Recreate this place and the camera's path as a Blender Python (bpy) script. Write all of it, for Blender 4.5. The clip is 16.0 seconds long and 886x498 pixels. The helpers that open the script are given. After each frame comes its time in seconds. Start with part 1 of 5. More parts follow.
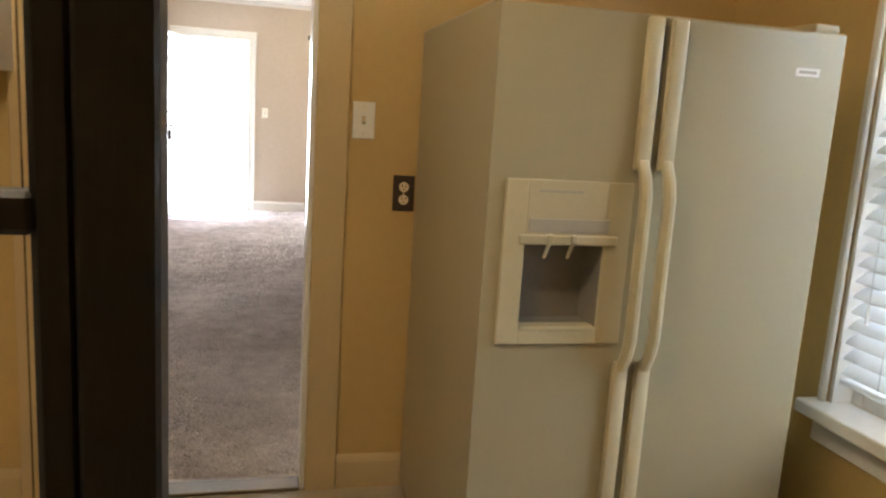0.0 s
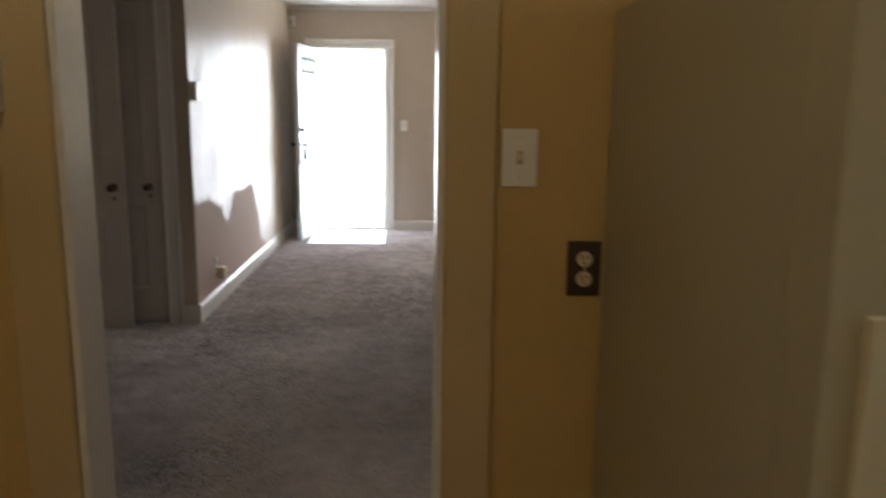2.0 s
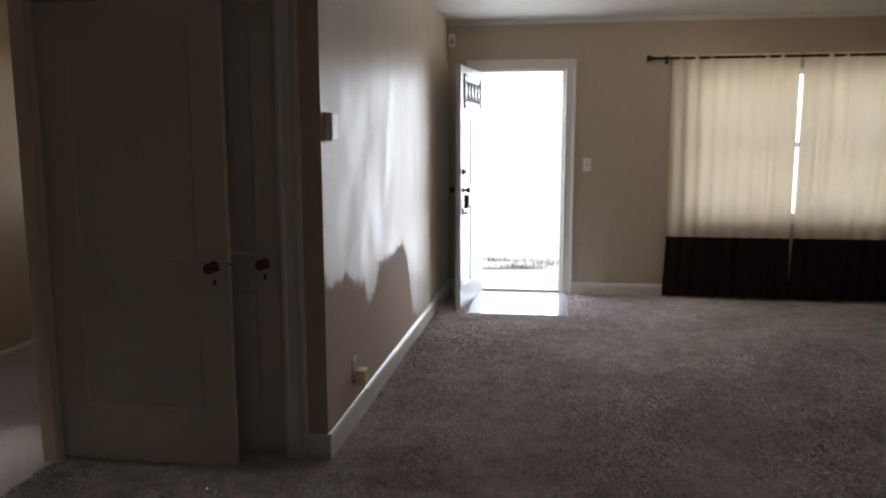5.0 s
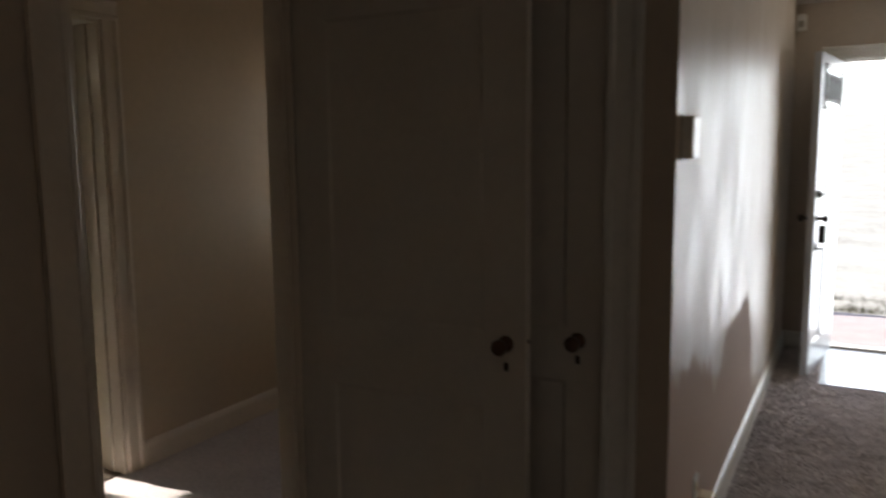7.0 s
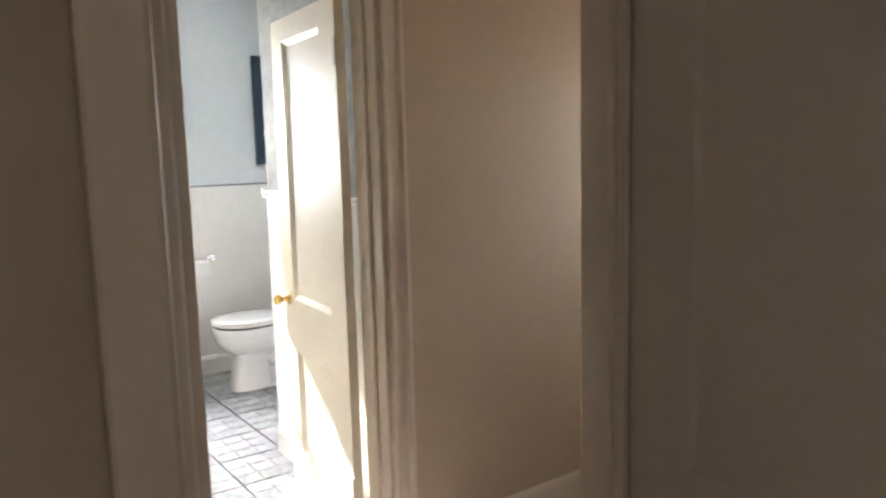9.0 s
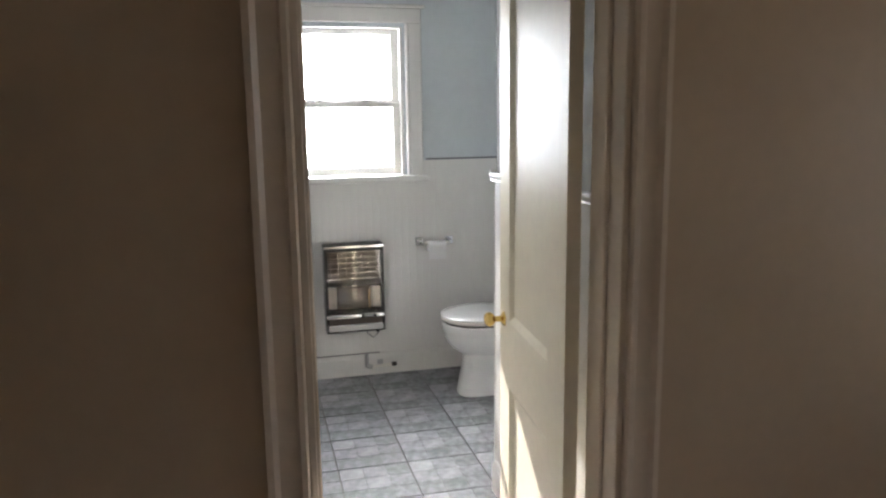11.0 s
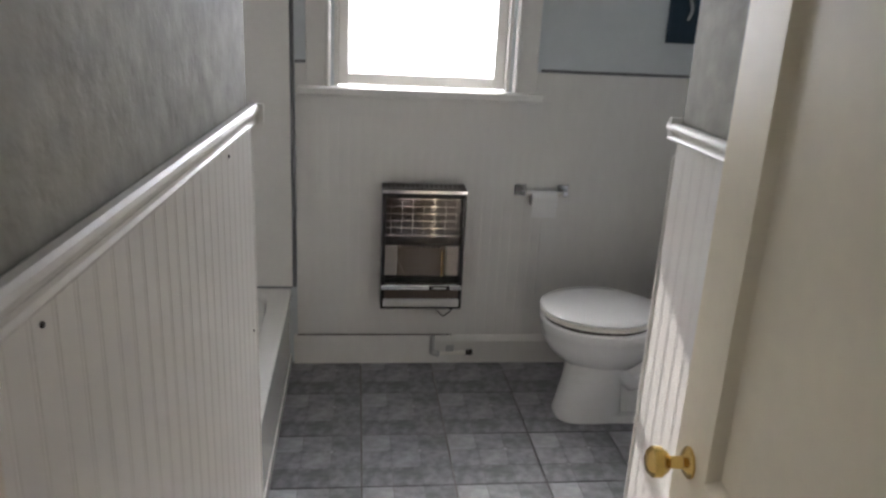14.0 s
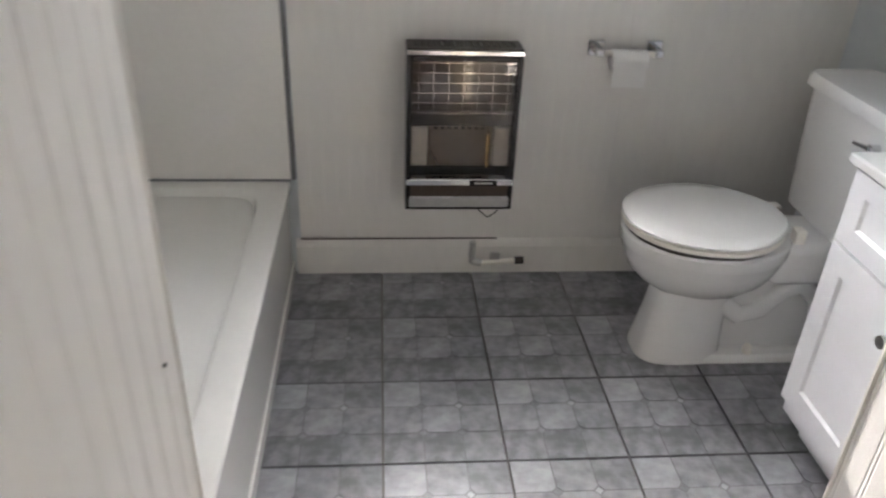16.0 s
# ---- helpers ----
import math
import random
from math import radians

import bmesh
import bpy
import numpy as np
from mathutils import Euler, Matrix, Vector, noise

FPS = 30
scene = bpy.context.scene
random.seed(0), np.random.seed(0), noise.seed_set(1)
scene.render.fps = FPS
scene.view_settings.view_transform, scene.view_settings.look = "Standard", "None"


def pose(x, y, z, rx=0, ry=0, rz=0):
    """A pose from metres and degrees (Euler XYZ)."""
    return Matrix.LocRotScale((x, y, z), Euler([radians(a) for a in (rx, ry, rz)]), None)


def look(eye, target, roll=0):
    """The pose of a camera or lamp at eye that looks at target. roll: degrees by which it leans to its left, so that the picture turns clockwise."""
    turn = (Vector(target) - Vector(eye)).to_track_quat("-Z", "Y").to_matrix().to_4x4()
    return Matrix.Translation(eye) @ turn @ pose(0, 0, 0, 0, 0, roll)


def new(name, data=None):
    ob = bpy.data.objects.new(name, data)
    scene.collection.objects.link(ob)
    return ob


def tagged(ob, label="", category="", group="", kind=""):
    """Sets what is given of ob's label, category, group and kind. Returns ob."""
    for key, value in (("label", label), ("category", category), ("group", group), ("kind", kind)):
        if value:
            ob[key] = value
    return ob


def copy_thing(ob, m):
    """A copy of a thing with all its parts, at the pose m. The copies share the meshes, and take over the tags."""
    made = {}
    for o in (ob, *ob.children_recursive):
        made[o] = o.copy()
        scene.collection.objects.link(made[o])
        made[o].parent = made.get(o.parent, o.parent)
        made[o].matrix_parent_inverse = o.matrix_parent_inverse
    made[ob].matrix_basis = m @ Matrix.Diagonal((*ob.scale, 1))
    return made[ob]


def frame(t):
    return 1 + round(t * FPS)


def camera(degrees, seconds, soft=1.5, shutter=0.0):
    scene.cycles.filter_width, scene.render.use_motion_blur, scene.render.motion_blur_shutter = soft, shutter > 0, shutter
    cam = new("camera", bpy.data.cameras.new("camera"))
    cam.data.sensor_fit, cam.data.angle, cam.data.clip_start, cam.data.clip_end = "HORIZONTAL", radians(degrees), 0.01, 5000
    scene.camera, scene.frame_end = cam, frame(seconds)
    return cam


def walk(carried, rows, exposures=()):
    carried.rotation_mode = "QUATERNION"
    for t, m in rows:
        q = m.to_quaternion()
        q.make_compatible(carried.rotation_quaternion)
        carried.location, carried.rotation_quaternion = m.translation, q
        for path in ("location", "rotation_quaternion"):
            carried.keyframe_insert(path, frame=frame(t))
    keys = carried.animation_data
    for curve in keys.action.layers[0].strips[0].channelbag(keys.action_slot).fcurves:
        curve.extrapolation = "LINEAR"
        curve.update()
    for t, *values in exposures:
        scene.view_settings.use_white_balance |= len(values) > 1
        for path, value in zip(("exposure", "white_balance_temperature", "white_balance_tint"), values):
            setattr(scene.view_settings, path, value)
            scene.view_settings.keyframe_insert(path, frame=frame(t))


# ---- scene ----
cam = camera(61.0, 16.0, soft=2.2, shutter=0.4)
PATH = [
    (0, (0.709, 0.175, 1.296), (1.173, 2.089, 0.947), 3.6),
    (0.5, (0.729, 0.334, 1.296), (1.104, 2.253, 0.877), 1.3),
    (1, (0.751, 0.544, 1.313), (1.015, 2.468, 0.835), -0.2),
    (1.5, (0.779, 0.773, 1.341), (1.104, 2.702, 0.926), 1.9),
    (2, (0.796, 1.086, 1.356), (0.877, 3.052, 0.996), 0.7),
    (2.5, (0.778, 1.362, 1.374), (0.593, 3.329, 1.066), 1.2),
    (3, (0.677, 1.677, 1.388), (0.481, 3.644, 1.082), 1.0),
    (5.3, (0.356, 2.879, 1.394), (0.034, 4.833, 1.115), -0.3),
    (5.5, (0.319, 2.984, 1.385), (-0.04, 4.929, 1.085), -0.2),
    (6, (0.182, 3.346, 1.392), (-0.326, 5.257, 1.094), 0.4),
    (6.5, (0.095, 3.462, 1.370), (-0.610, 5.302, 1.053), -0.4),
    (7, (-0.140, 3.735, 1.422), (-1.097, 5.476, 1.172), -0.6),
    (7.5, (-0.236, 4.007, 1.467), (-1.424, 5.58, 1.122), -1.4),
    (8, (-0.425, 4.258, 1.481), (-1.812, 5.667, 1.177), -1.9),
    (8.5, (-0.627, 4.436, 1.484), (-2.124, 5.725, 1.174), -1.7),
    (9, (-0.851, 4.618, 1.461), (-2.466, 5.769, 1.198), -1.5),
    (9.5, (-1.006, 4.831, 1.486), (-2.748, 5.772, 1.201), -0.8),
    (10, (-1.201, 4.981, 1.436), (-3.034, 5.729, 1.153), 0.8),
    (10.2, (-1.242, 5.008, 1.445), (-3.096, 5.694, 1.14), 0.3),
    (12.3, (-2.053, 5.272, 1.547), (-3.997, 5.573, 1.189), -0.0),
    (12.5, (-2.101, 5.278, 1.549), (-4.039, 5.587, 1.163), 0.2),
    (13, (-2.372, 5.303, 1.538), (-4.311, 5.618, 1.161), 1.6),
    (13.5, (-2.612, 5.329, 1.533), (-4.546, 5.647, 1.135), 1.1),
    (14, (-2.807, 5.379, 1.489), (-4.695, 5.613, 0.873), 2.9),
    (14.5, (-2.946, 5.428, 1.479), (-4.829, 5.496, 0.807), 3.2),
    (15, (-3.152, 5.412, 1.423), (-4.973, 5.325, 0.6), 3.2),
    (15.5, (-3.365, 5.392, 1.429), (-5.12, 5.372, 0.47), 4.0),
    (16, (-3.561, 5.41, 1.368), (-5.286, 5.574, 0.37), 2.4),
]
# seconds, stops, white balance in kelvin and tint
EXPOSURES = [(0.0, 3.75, 6350, 10), (1.0, 3.35, 6400, 10), (2.0, 2.4, 6300, 10), (2.5, 2.1, 6200, 10), (3.0, 1.95, 6200, 11), (5.5, 1.25, 6450, 12), (6.5, 1.2, 6600, 12), (7.0, 1.15, 6650, 11),
             (7.5, 1.9, 6450, 12), (8.0, 2.6, 6350, 13), (9.0, 3.1, 6300, 14), (10.2, 2.3, 6200, 14), (12.3, 1.75, 6150, 15), (13.0, 1.35, 6250, 17), (14.0, 1.28, 6300, 18), (15.0, 1.72, 6300, 18), (16.0, 1.78, 6350, 18)]
walk(cam, [(t, look(eye, target, roll)) for t, eye, target, roll in PATH], EXPOSURES)

# ---- world, sun and large lights ----
SUN_ELEVATION, SUN_AZIMUTH = 30.5, 263.0
world = bpy.data.worlds.new("world")
scene.world = world
world.use_nodes = True
wn = world.node_tree.nodes
sky = wn.new("ShaderNodeTexSky")
sky.sky_type, sky.sun_disc = "NISHITA", False
sky.sun_elevation, sky.sun_rotation = radians(SUN_ELEVATION), radians(SUN_AZIMUTH)
wn["Background"].inputs[1].default_value = 0.15
world.node_tree.links.new(sky.outputs[0], wn["Background"].inputs[0])

sun = new("sun", bpy.data.lights.new("sun", "SUN"))
sun.data.energy, sun.data.angle, sun.data.color = 5.0, radians(0.53), (1.0, 0.95, 0.86)
_a, _e = radians(SUN_AZIMUTH), radians(SUN_ELEVATION)
_to_sun = Vector((math.sin(_a) * math.cos(_e), math.cos(_a) * math.cos(_e), math.sin(_e)))
sun.matrix_world = look(_to_sun * 30, (0, 0, 0))


def area(name, eye, target, w, h, power, color):
    ob = new(name, bpy.data.lights.new(name, "AREA"))
    ob.data.shape, ob.data.size, ob.data.size_y = "RECTANGLE", w, h
    ob.data.energy, ob.data.color = power, color
    ob.matrix_world = look(eye, target)
    return ob


def bulb(name, at, power, color, radius=0.06):
    ob = new(name, bpy.data.lights.new(name, "POINT"))
    ob.data.energy, ob.data.color, ob.data.shadow_soft_size = power, color, radius
    ob.location = at
    return ob


DAY = (0.93, 0.97, 1.0)
area("skylight_front_door", (0.05, 9.84, 1.05), (0.05, 5.0, 0.6), 0.84, 1.95, 15, (0.88, 0.94, 1.0))
area("skylight_front_window", (2.45, 9.85, 1.35), (2.45, 5.0, 1.0), 2.0, 1.35, 5, (1.0, 0.96, 0.88))
area("skylight_kitchen_window", (2.50, 1.40, 1.25), (0.5, 1.40, 0.9), 0.95, 1.2, 1.3, DAY)
area("skylight_bathroom_window", (-6.05, 5.635, 1.6), (-3.0, 5.635, 0.9), 0.66, 0.80, 8, DAY)
# added fill light from the hall's north end, brightens the dark hall
area("fill_light_hall", (-2.425, 7.66, 1.4), (-2.6, 5.5, 0.9), 0.74, 1.09, 0.30, (1.0, 0.90, 0.74))
bulb("living_lamp", (1.74, 8.0, 2.36), 0.7, (1.0, 0.78, 0.48), 0.05)
bulb("kitchen_lamp", (0.35, 0.95, 2.36), 0.38, (1.0, 0.63, 0.18), 0.07)


# ---- materials ----
def mat(name, color, rough=0.5, metal=0.0, vary=0.10, scale=6.0, fine=60.0, bump=0.0, bump_scale=80.0, bump_dist=0.002,
        spec=0.5, trans=0.0, tint=None, random_obj=0.0, random_island=0.0, coat=0.0, rough_vary=0.0, emit=0.0, stretch=None):
    m = bpy.data.materials.new(name)
    m.use_nodes = True
    n, l = m.node_tree.nodes, m.node_tree.links
    b = n["Principled BSDF"]
    b.inputs["Roughness"].default_value = rough
    b.inputs["Metallic"].default_value = metal
    b.inputs["Specular IOR Level"].default_value = spec
    b.inputs["Transmission Weight"].default_value = trans
    b.inputs["Coat Weight"].default_value = coat
    tc = n.new("ShaderNodeTexCoord")
    src = tc.outputs["Object"]
    if stretch:
        mp = n.new("ShaderNodeMapping")
        mp.inputs["Scale"].default_value = stretch
        l.new(src, mp.inputs[0])
        src = mp.outputs[0]
    big, small = n.new("ShaderNodeTexNoise"), n.new("ShaderNodeTexNoise")
    for node, s, d in ((big, scale, 4), (small, fine, 3)):
        node.inputs["Scale"].default_value = s
        node.inputs["Detail"].default_value = d
        l.new(src, node.inputs["Vector"])
    add = n.new("ShaderNodeMath")
    add.operation = "MULTIPLY_ADD"
    add.inputs[1].default_value = 0.5
    l.new(small.outputs[0], add.inputs[0])
    half = n.new("ShaderNodeMath")
    half.operation = "MULTIPLY"
    half.inputs[1].default_value = 0.5
    l.new(big.outputs[0], half.inputs[0])
    l.new(half.outputs[0], add.inputs[2])
    val = add.outputs[0]
    extra = random_obj or random_island
    if extra:
        src2 = n.new("ShaderNodeObjectInfo").outputs["Random"] if random_obj else n.new("ShaderNodeNewGeometry").outputs["Random Per Island"]
        mix = n.new("ShaderNodeMath")
        mix.operation = "MULTIPLY_ADD"
        mix.inputs[1].default_value = extra
        l.new(src2, mix.inputs[0])
        sub = n.new("ShaderNodeMath")
        sub.operation = "SUBTRACT"
        sub.inputs[1].default_value = extra / 2
        l.new(val, sub.inputs[0])
        l.new(sub.outputs[0], mix.inputs[2])
        val = mix.outputs[0]
    ramp = n.new("ShaderNodeValToRGB")
    c = Vector(color)
    dark = Vector(tint) if tint else c * (1 - vary)
    ramp.color_ramp.elements[0].position, ramp.color_ramp.elements[1].position = 0.3, 0.7
    ramp.color_ramp.elements[0].color = (*dark, 1)
    ramp.color_ramp.elements[1].color = (*[min(v * (1 + vary * 0.6), 0.95) for v in c], 1)
    l.new(val, ramp.inputs[0])
    l.new(ramp.outputs[0], b.inputs["Base Color"])
    if rough_vary:
        mr = n.new("ShaderNodeMapRange")
        mr.inputs["To Min"].default_value, mr.inputs["To Max"].default_value = max(rough - rough_vary, 0.02), min(rough + rough_vary, 1)
        l.new(big.outputs[0], mr.inputs[0])
        l.new(mr.outputs[0], b.inputs["Roughness"])
    if bump:
        bn, bt = n.new("ShaderNodeBump"), n.new("ShaderNodeTexNoise")
        bt.inputs["Scale"].default_value, bt.inputs["Detail"].default_value = bump_scale, 4
        l.new(src, bt.inputs["Vector"])
        bn.inputs["Strength"].default_value, bn.inputs["Distance"].default_value = bump, bump_dist
        l.new(bt.outputs[0], bn.inputs["Height"])
        l.new(bn.outputs[0], b.inputs["Normal"])
    if emit:
        b.inputs["Emission Color"].default_value = (*color, 1)
        b.inputs["Emission Strength"].default_value = emit
    return m


KITCHEN_TRIM = mat("kitchen_trim_paint", (0.56, 0.42, 0.22), 0.33, vary=0.05, scale=3, bump=0.15, bump_scale=60)
KITCHEN_PAINT = mat("kitchen_paint", (0.55, 0.375, 0.14), 0.45, vary=0.06, scale=1.5, fine=30, bump=0.25, bump_scale=120)
BEIGE_PAINT = mat("beige_paint", (0.50, 0.415, 0.325), 0.42, vary=0.07, scale=1.2, fine=25, bump=0.25, bump_scale=90)
HALL_PAINT = mat("hall_paint", (0.58, 0.465, 0.33), 0.40, vary=0.06, scale=1.2, fine=25, bump=0.25, bump_scale=90)
BATH_PAINT = mat("bath_paint", (0.65, 0.69, 0.70), 0.42, vary=0.05, scale=1.5, fine=20, bump=0.2, bump_scale=90)
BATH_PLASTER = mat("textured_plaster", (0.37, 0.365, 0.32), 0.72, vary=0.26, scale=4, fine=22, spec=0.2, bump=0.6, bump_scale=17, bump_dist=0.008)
CEILING_PAINT = mat("ceiling_paint", (0.70, 0.67, 0.62), 0.36, vary=0.05, bump=0.12, bump_scale=40)
TRIM = mat("trim_paint", (0.76, 0.73, 0.67), 0.30, vary=0.06, scale=3, fine=40, bump=0.12, bump_scale=60)
HALL_TRIM = mat("hall_trim_paint", (0.74, 0.645, 0.53), 0.32, vary=0.07, scale=3, fine=40, bump=0.15, bump_scale=60)
DOOR_PAINT = mat("door_paint", (0.68, 0.62, 0.54), 0.38, vary=0.06, scale=2, fine=30, bump=0.15, bump_scale=50)
BATH_DOOR_PAINT = mat("bath_door_paint", (0.82, 0.755, 0.60), 0.42, vary=0.05, scale=2, fine=30, bump=0.2, bump_scale=30, spec=0.12)
BATH_WHITE = mat("bath_white_paint", (0.79, 0.77, 0.73), 0.33, vary=0.05, scale=3, fine=35, bump=0.12, bump_scale=60, stretch=(1, 1, 0.3))
CARPET = mat("carpet", (0.64, 0.58, 0.575), 0.95, vary=0.24, scale=1.5, fine=60, bump=0.35, bump_scale=120, bump_dist=0.006, spec=0.1)
CARPET_TUFT = mat("carpet_tuft", (0.79, 0.715, 0.71), 0.95, vary=0.42, scale=1.5, fine=9, spec=0.1, random_island=0.10)
KITCHEN_FLOOR = mat("kitchen_floor_vinyl", (0.45, 0.38, 0.28), 0.35, vary=0.15, scale=4)
FRIDGE = mat("fridge_enamel", (0.39, 0.34, 0.215), 0.28, vary=0.03, scale=3, fine=200, bump=0.12, bump_scale=260, bump_dist=0.001)
FRIDGE_TRIM = mat("fridge_trim_plastic", (0.52, 0.455, 0.29), 0.35, vary=0.05)
GREY_PLASTIC = mat("grey_plastic", (0.42, 0.38, 0.31), 0.4, vary=0.06)
# darker than the other dispenser plastic: the recess's shade is in the colour
RECESS_SHADE = mat("recess_shade_plastic", (0.20, 0.18, 0.15), 0.45, vary=0.1)
WHITE_PLASTIC = mat("white_plastic", (0.82, 0.79, 0.72), 0.3, vary=0.04)
BROWN_PLASTIC = mat("brown_plastic", (0.055, 0.035, 0.025), 0.3, vary=0.1)
IVORY = mat("ivory_plastic", (0.75, 0.62, 0.42), 0.35, vary=0.05)
DARK_WOOD = mat("dark_stained_wood", (0.013, 0.010, 0.010), 0.45, vary=0.4, scale=3, fine=40, bump=0.3, bump_scale=40, stretch=(6, 6, 0.6))
CABINET_PAINT = mat("cabinet_paint", (0.52, 0.47, 0.40), 0.4, vary=0.08, scale=3)
BRONZE = mat("worn_bronze", (0.13, 0.075, 0.05), 0.28, metal=0.85, vary=0.3, fine=60)
BRASS = mat("brass", (0.78, 0.55, 0.20), 0.18, metal=1.0, vary=0.08)
CHROME = mat("chrome", (0.72, 0.72, 0.73), 0.10, metal=1.0, vary=0.05)
STEEL = mat("brushed_steel", (0.50, 0.50, 0.49), 0.28, metal=1.0, vary=0.12, fine=90)
OLD_STEEL = mat("aged_metal", (0.26, 0.22, 0.18), 0.35, metal=1.0, vary=0.3, fine=50)
DARK_METAL = mat("dark_bronze", (0.035, 0.028, 0.024), 0.38, metal=0.6, vary=0.2)
BLACK = mat("black_enamel", (0.018, 0.016, 0.016), 0.25, vary=0.2)
PORCELAIN = mat("porcelain", (0.82, 0.82, 0.80), 0.08, vary=0.02, coat=0.4)
TUB_ENAMEL = mat("tub_enamel", (0.80, 0.79, 0.75), 0.14, vary=0.03, coat=0.3)
SURROUND = mat("tub_surround", (0.83, 0.81, 0.77), 0.2, vary=0.03)
PAPER = mat("paper", (0.86, 0.85, 0.83), 0.9, vary=0.03, bump=0.3, bump_scale=150)
VANITY = mat("vanity_paint", (0.84, 0.84, 0.86), 0.3, vary=0.03)
TILE = mat("vinyl_tile", (0.32, 0.325, 0.34), 0.22, vary=0.42, scale=12, fine=34, random_island=0.27, bump=0.2, bump_scale=60, rough_vary=0.06)
TILE_JOINT = mat("tile_joint", (0.17, 0.17, 0.18), 0.4, vary=0.2)
GROUT = mat("grout", (0.11, 0.095, 0.085), 0.6, vary=0.25)
CURTAIN = mat("cream_curtain_cloth", (0.80, 0.74, 0.62), 0.9, vary=0.06, scale=8, fine=200, bump=0.2, bump_scale=300, spec=0.1)
CURTAIN_DARK = mat("dark_brown_curtain_cloth", (0.022, 0.014, 0.013), 0.9, vary=0.2, fine=200, spec=0.1)
BURNER = mat("ceramic_burner", (0.20, 0.165, 0.14), 0.7, vary=0.2, fine=120)
HEATER_STEEL = mat("tarnished_steel", (0.10, 0.088, 0.078), 0.38, metal=0.9, vary=0.35, scale=14, fine=60)
FRONT_DOOR = mat("front_door_paint", (0.50, 0.52, 0.54), 0.30, vary=0.05)
ENTRY_TILE = mat("entry_tile", (0.42, 0.43, 0.45), 0.18, vary=0.12, scale=10)
CONCRETE = mat("porch_concrete", (0.42, 0.36, 0.36), 0.85, vary=0.15, bump=0.3)
GROUND = mat("sandy_ground", (0.42, 0.40, 0.36), 0.9, vary=0.35, scale=1.2, fine=12, bump=0.4, bump_scale=14)
STUCCO = mat("tan_stucco", (0.42, 0.34, 0.25), 0.9, vary=0.15, bump=0.5, bump_scale=60)
WEED = mat("dry_weed", (0.07, 0.065, 0.04), 0.9, vary=0.4, random_island=0.3)
CANVAS = mat("teal_canvas", (0.025, 0.055, 0.085), 0.7, vary=0.15)
CANVAS_INK = mat("pale_ink", (0.55, 0.58, 0.60), 0.7, vary=0.1)
BLIND = mat("blind_slat", (0.82, 0.83, 0.84), 0.35, vary=0.03)
THRESHOLD = mat("brass_threshold", (0.16, 0.11, 0.055), 0.6, metal=0.4, vary=0.25)
CAULK = mat("caulk", (0.22, 0.22, 0.23), 0.7, vary=0.1)
# fridge door seal; also the painted shade in the toilet seat's gaps
GASKET_GAP_SHADE = mat("gasket_and_gap_shade", (0.05, 0.045, 0.04), 0.6, vary=0.1)

def glass(name, rough=0.0, color=(1, 1, 1)):
    m = bpy.data.materials.new(name)
    m.use_nodes = True
    b = m.node_tree.nodes["Principled BSDF"]
    b.inputs["Base Color"].default_value = (*color, 1)
    b.inputs["Transmission Weight"].default_value = 1.0
    b.inputs["Roughness"].default_value = rough
    b.inputs["IOR"].default_value = 1.45
    return m


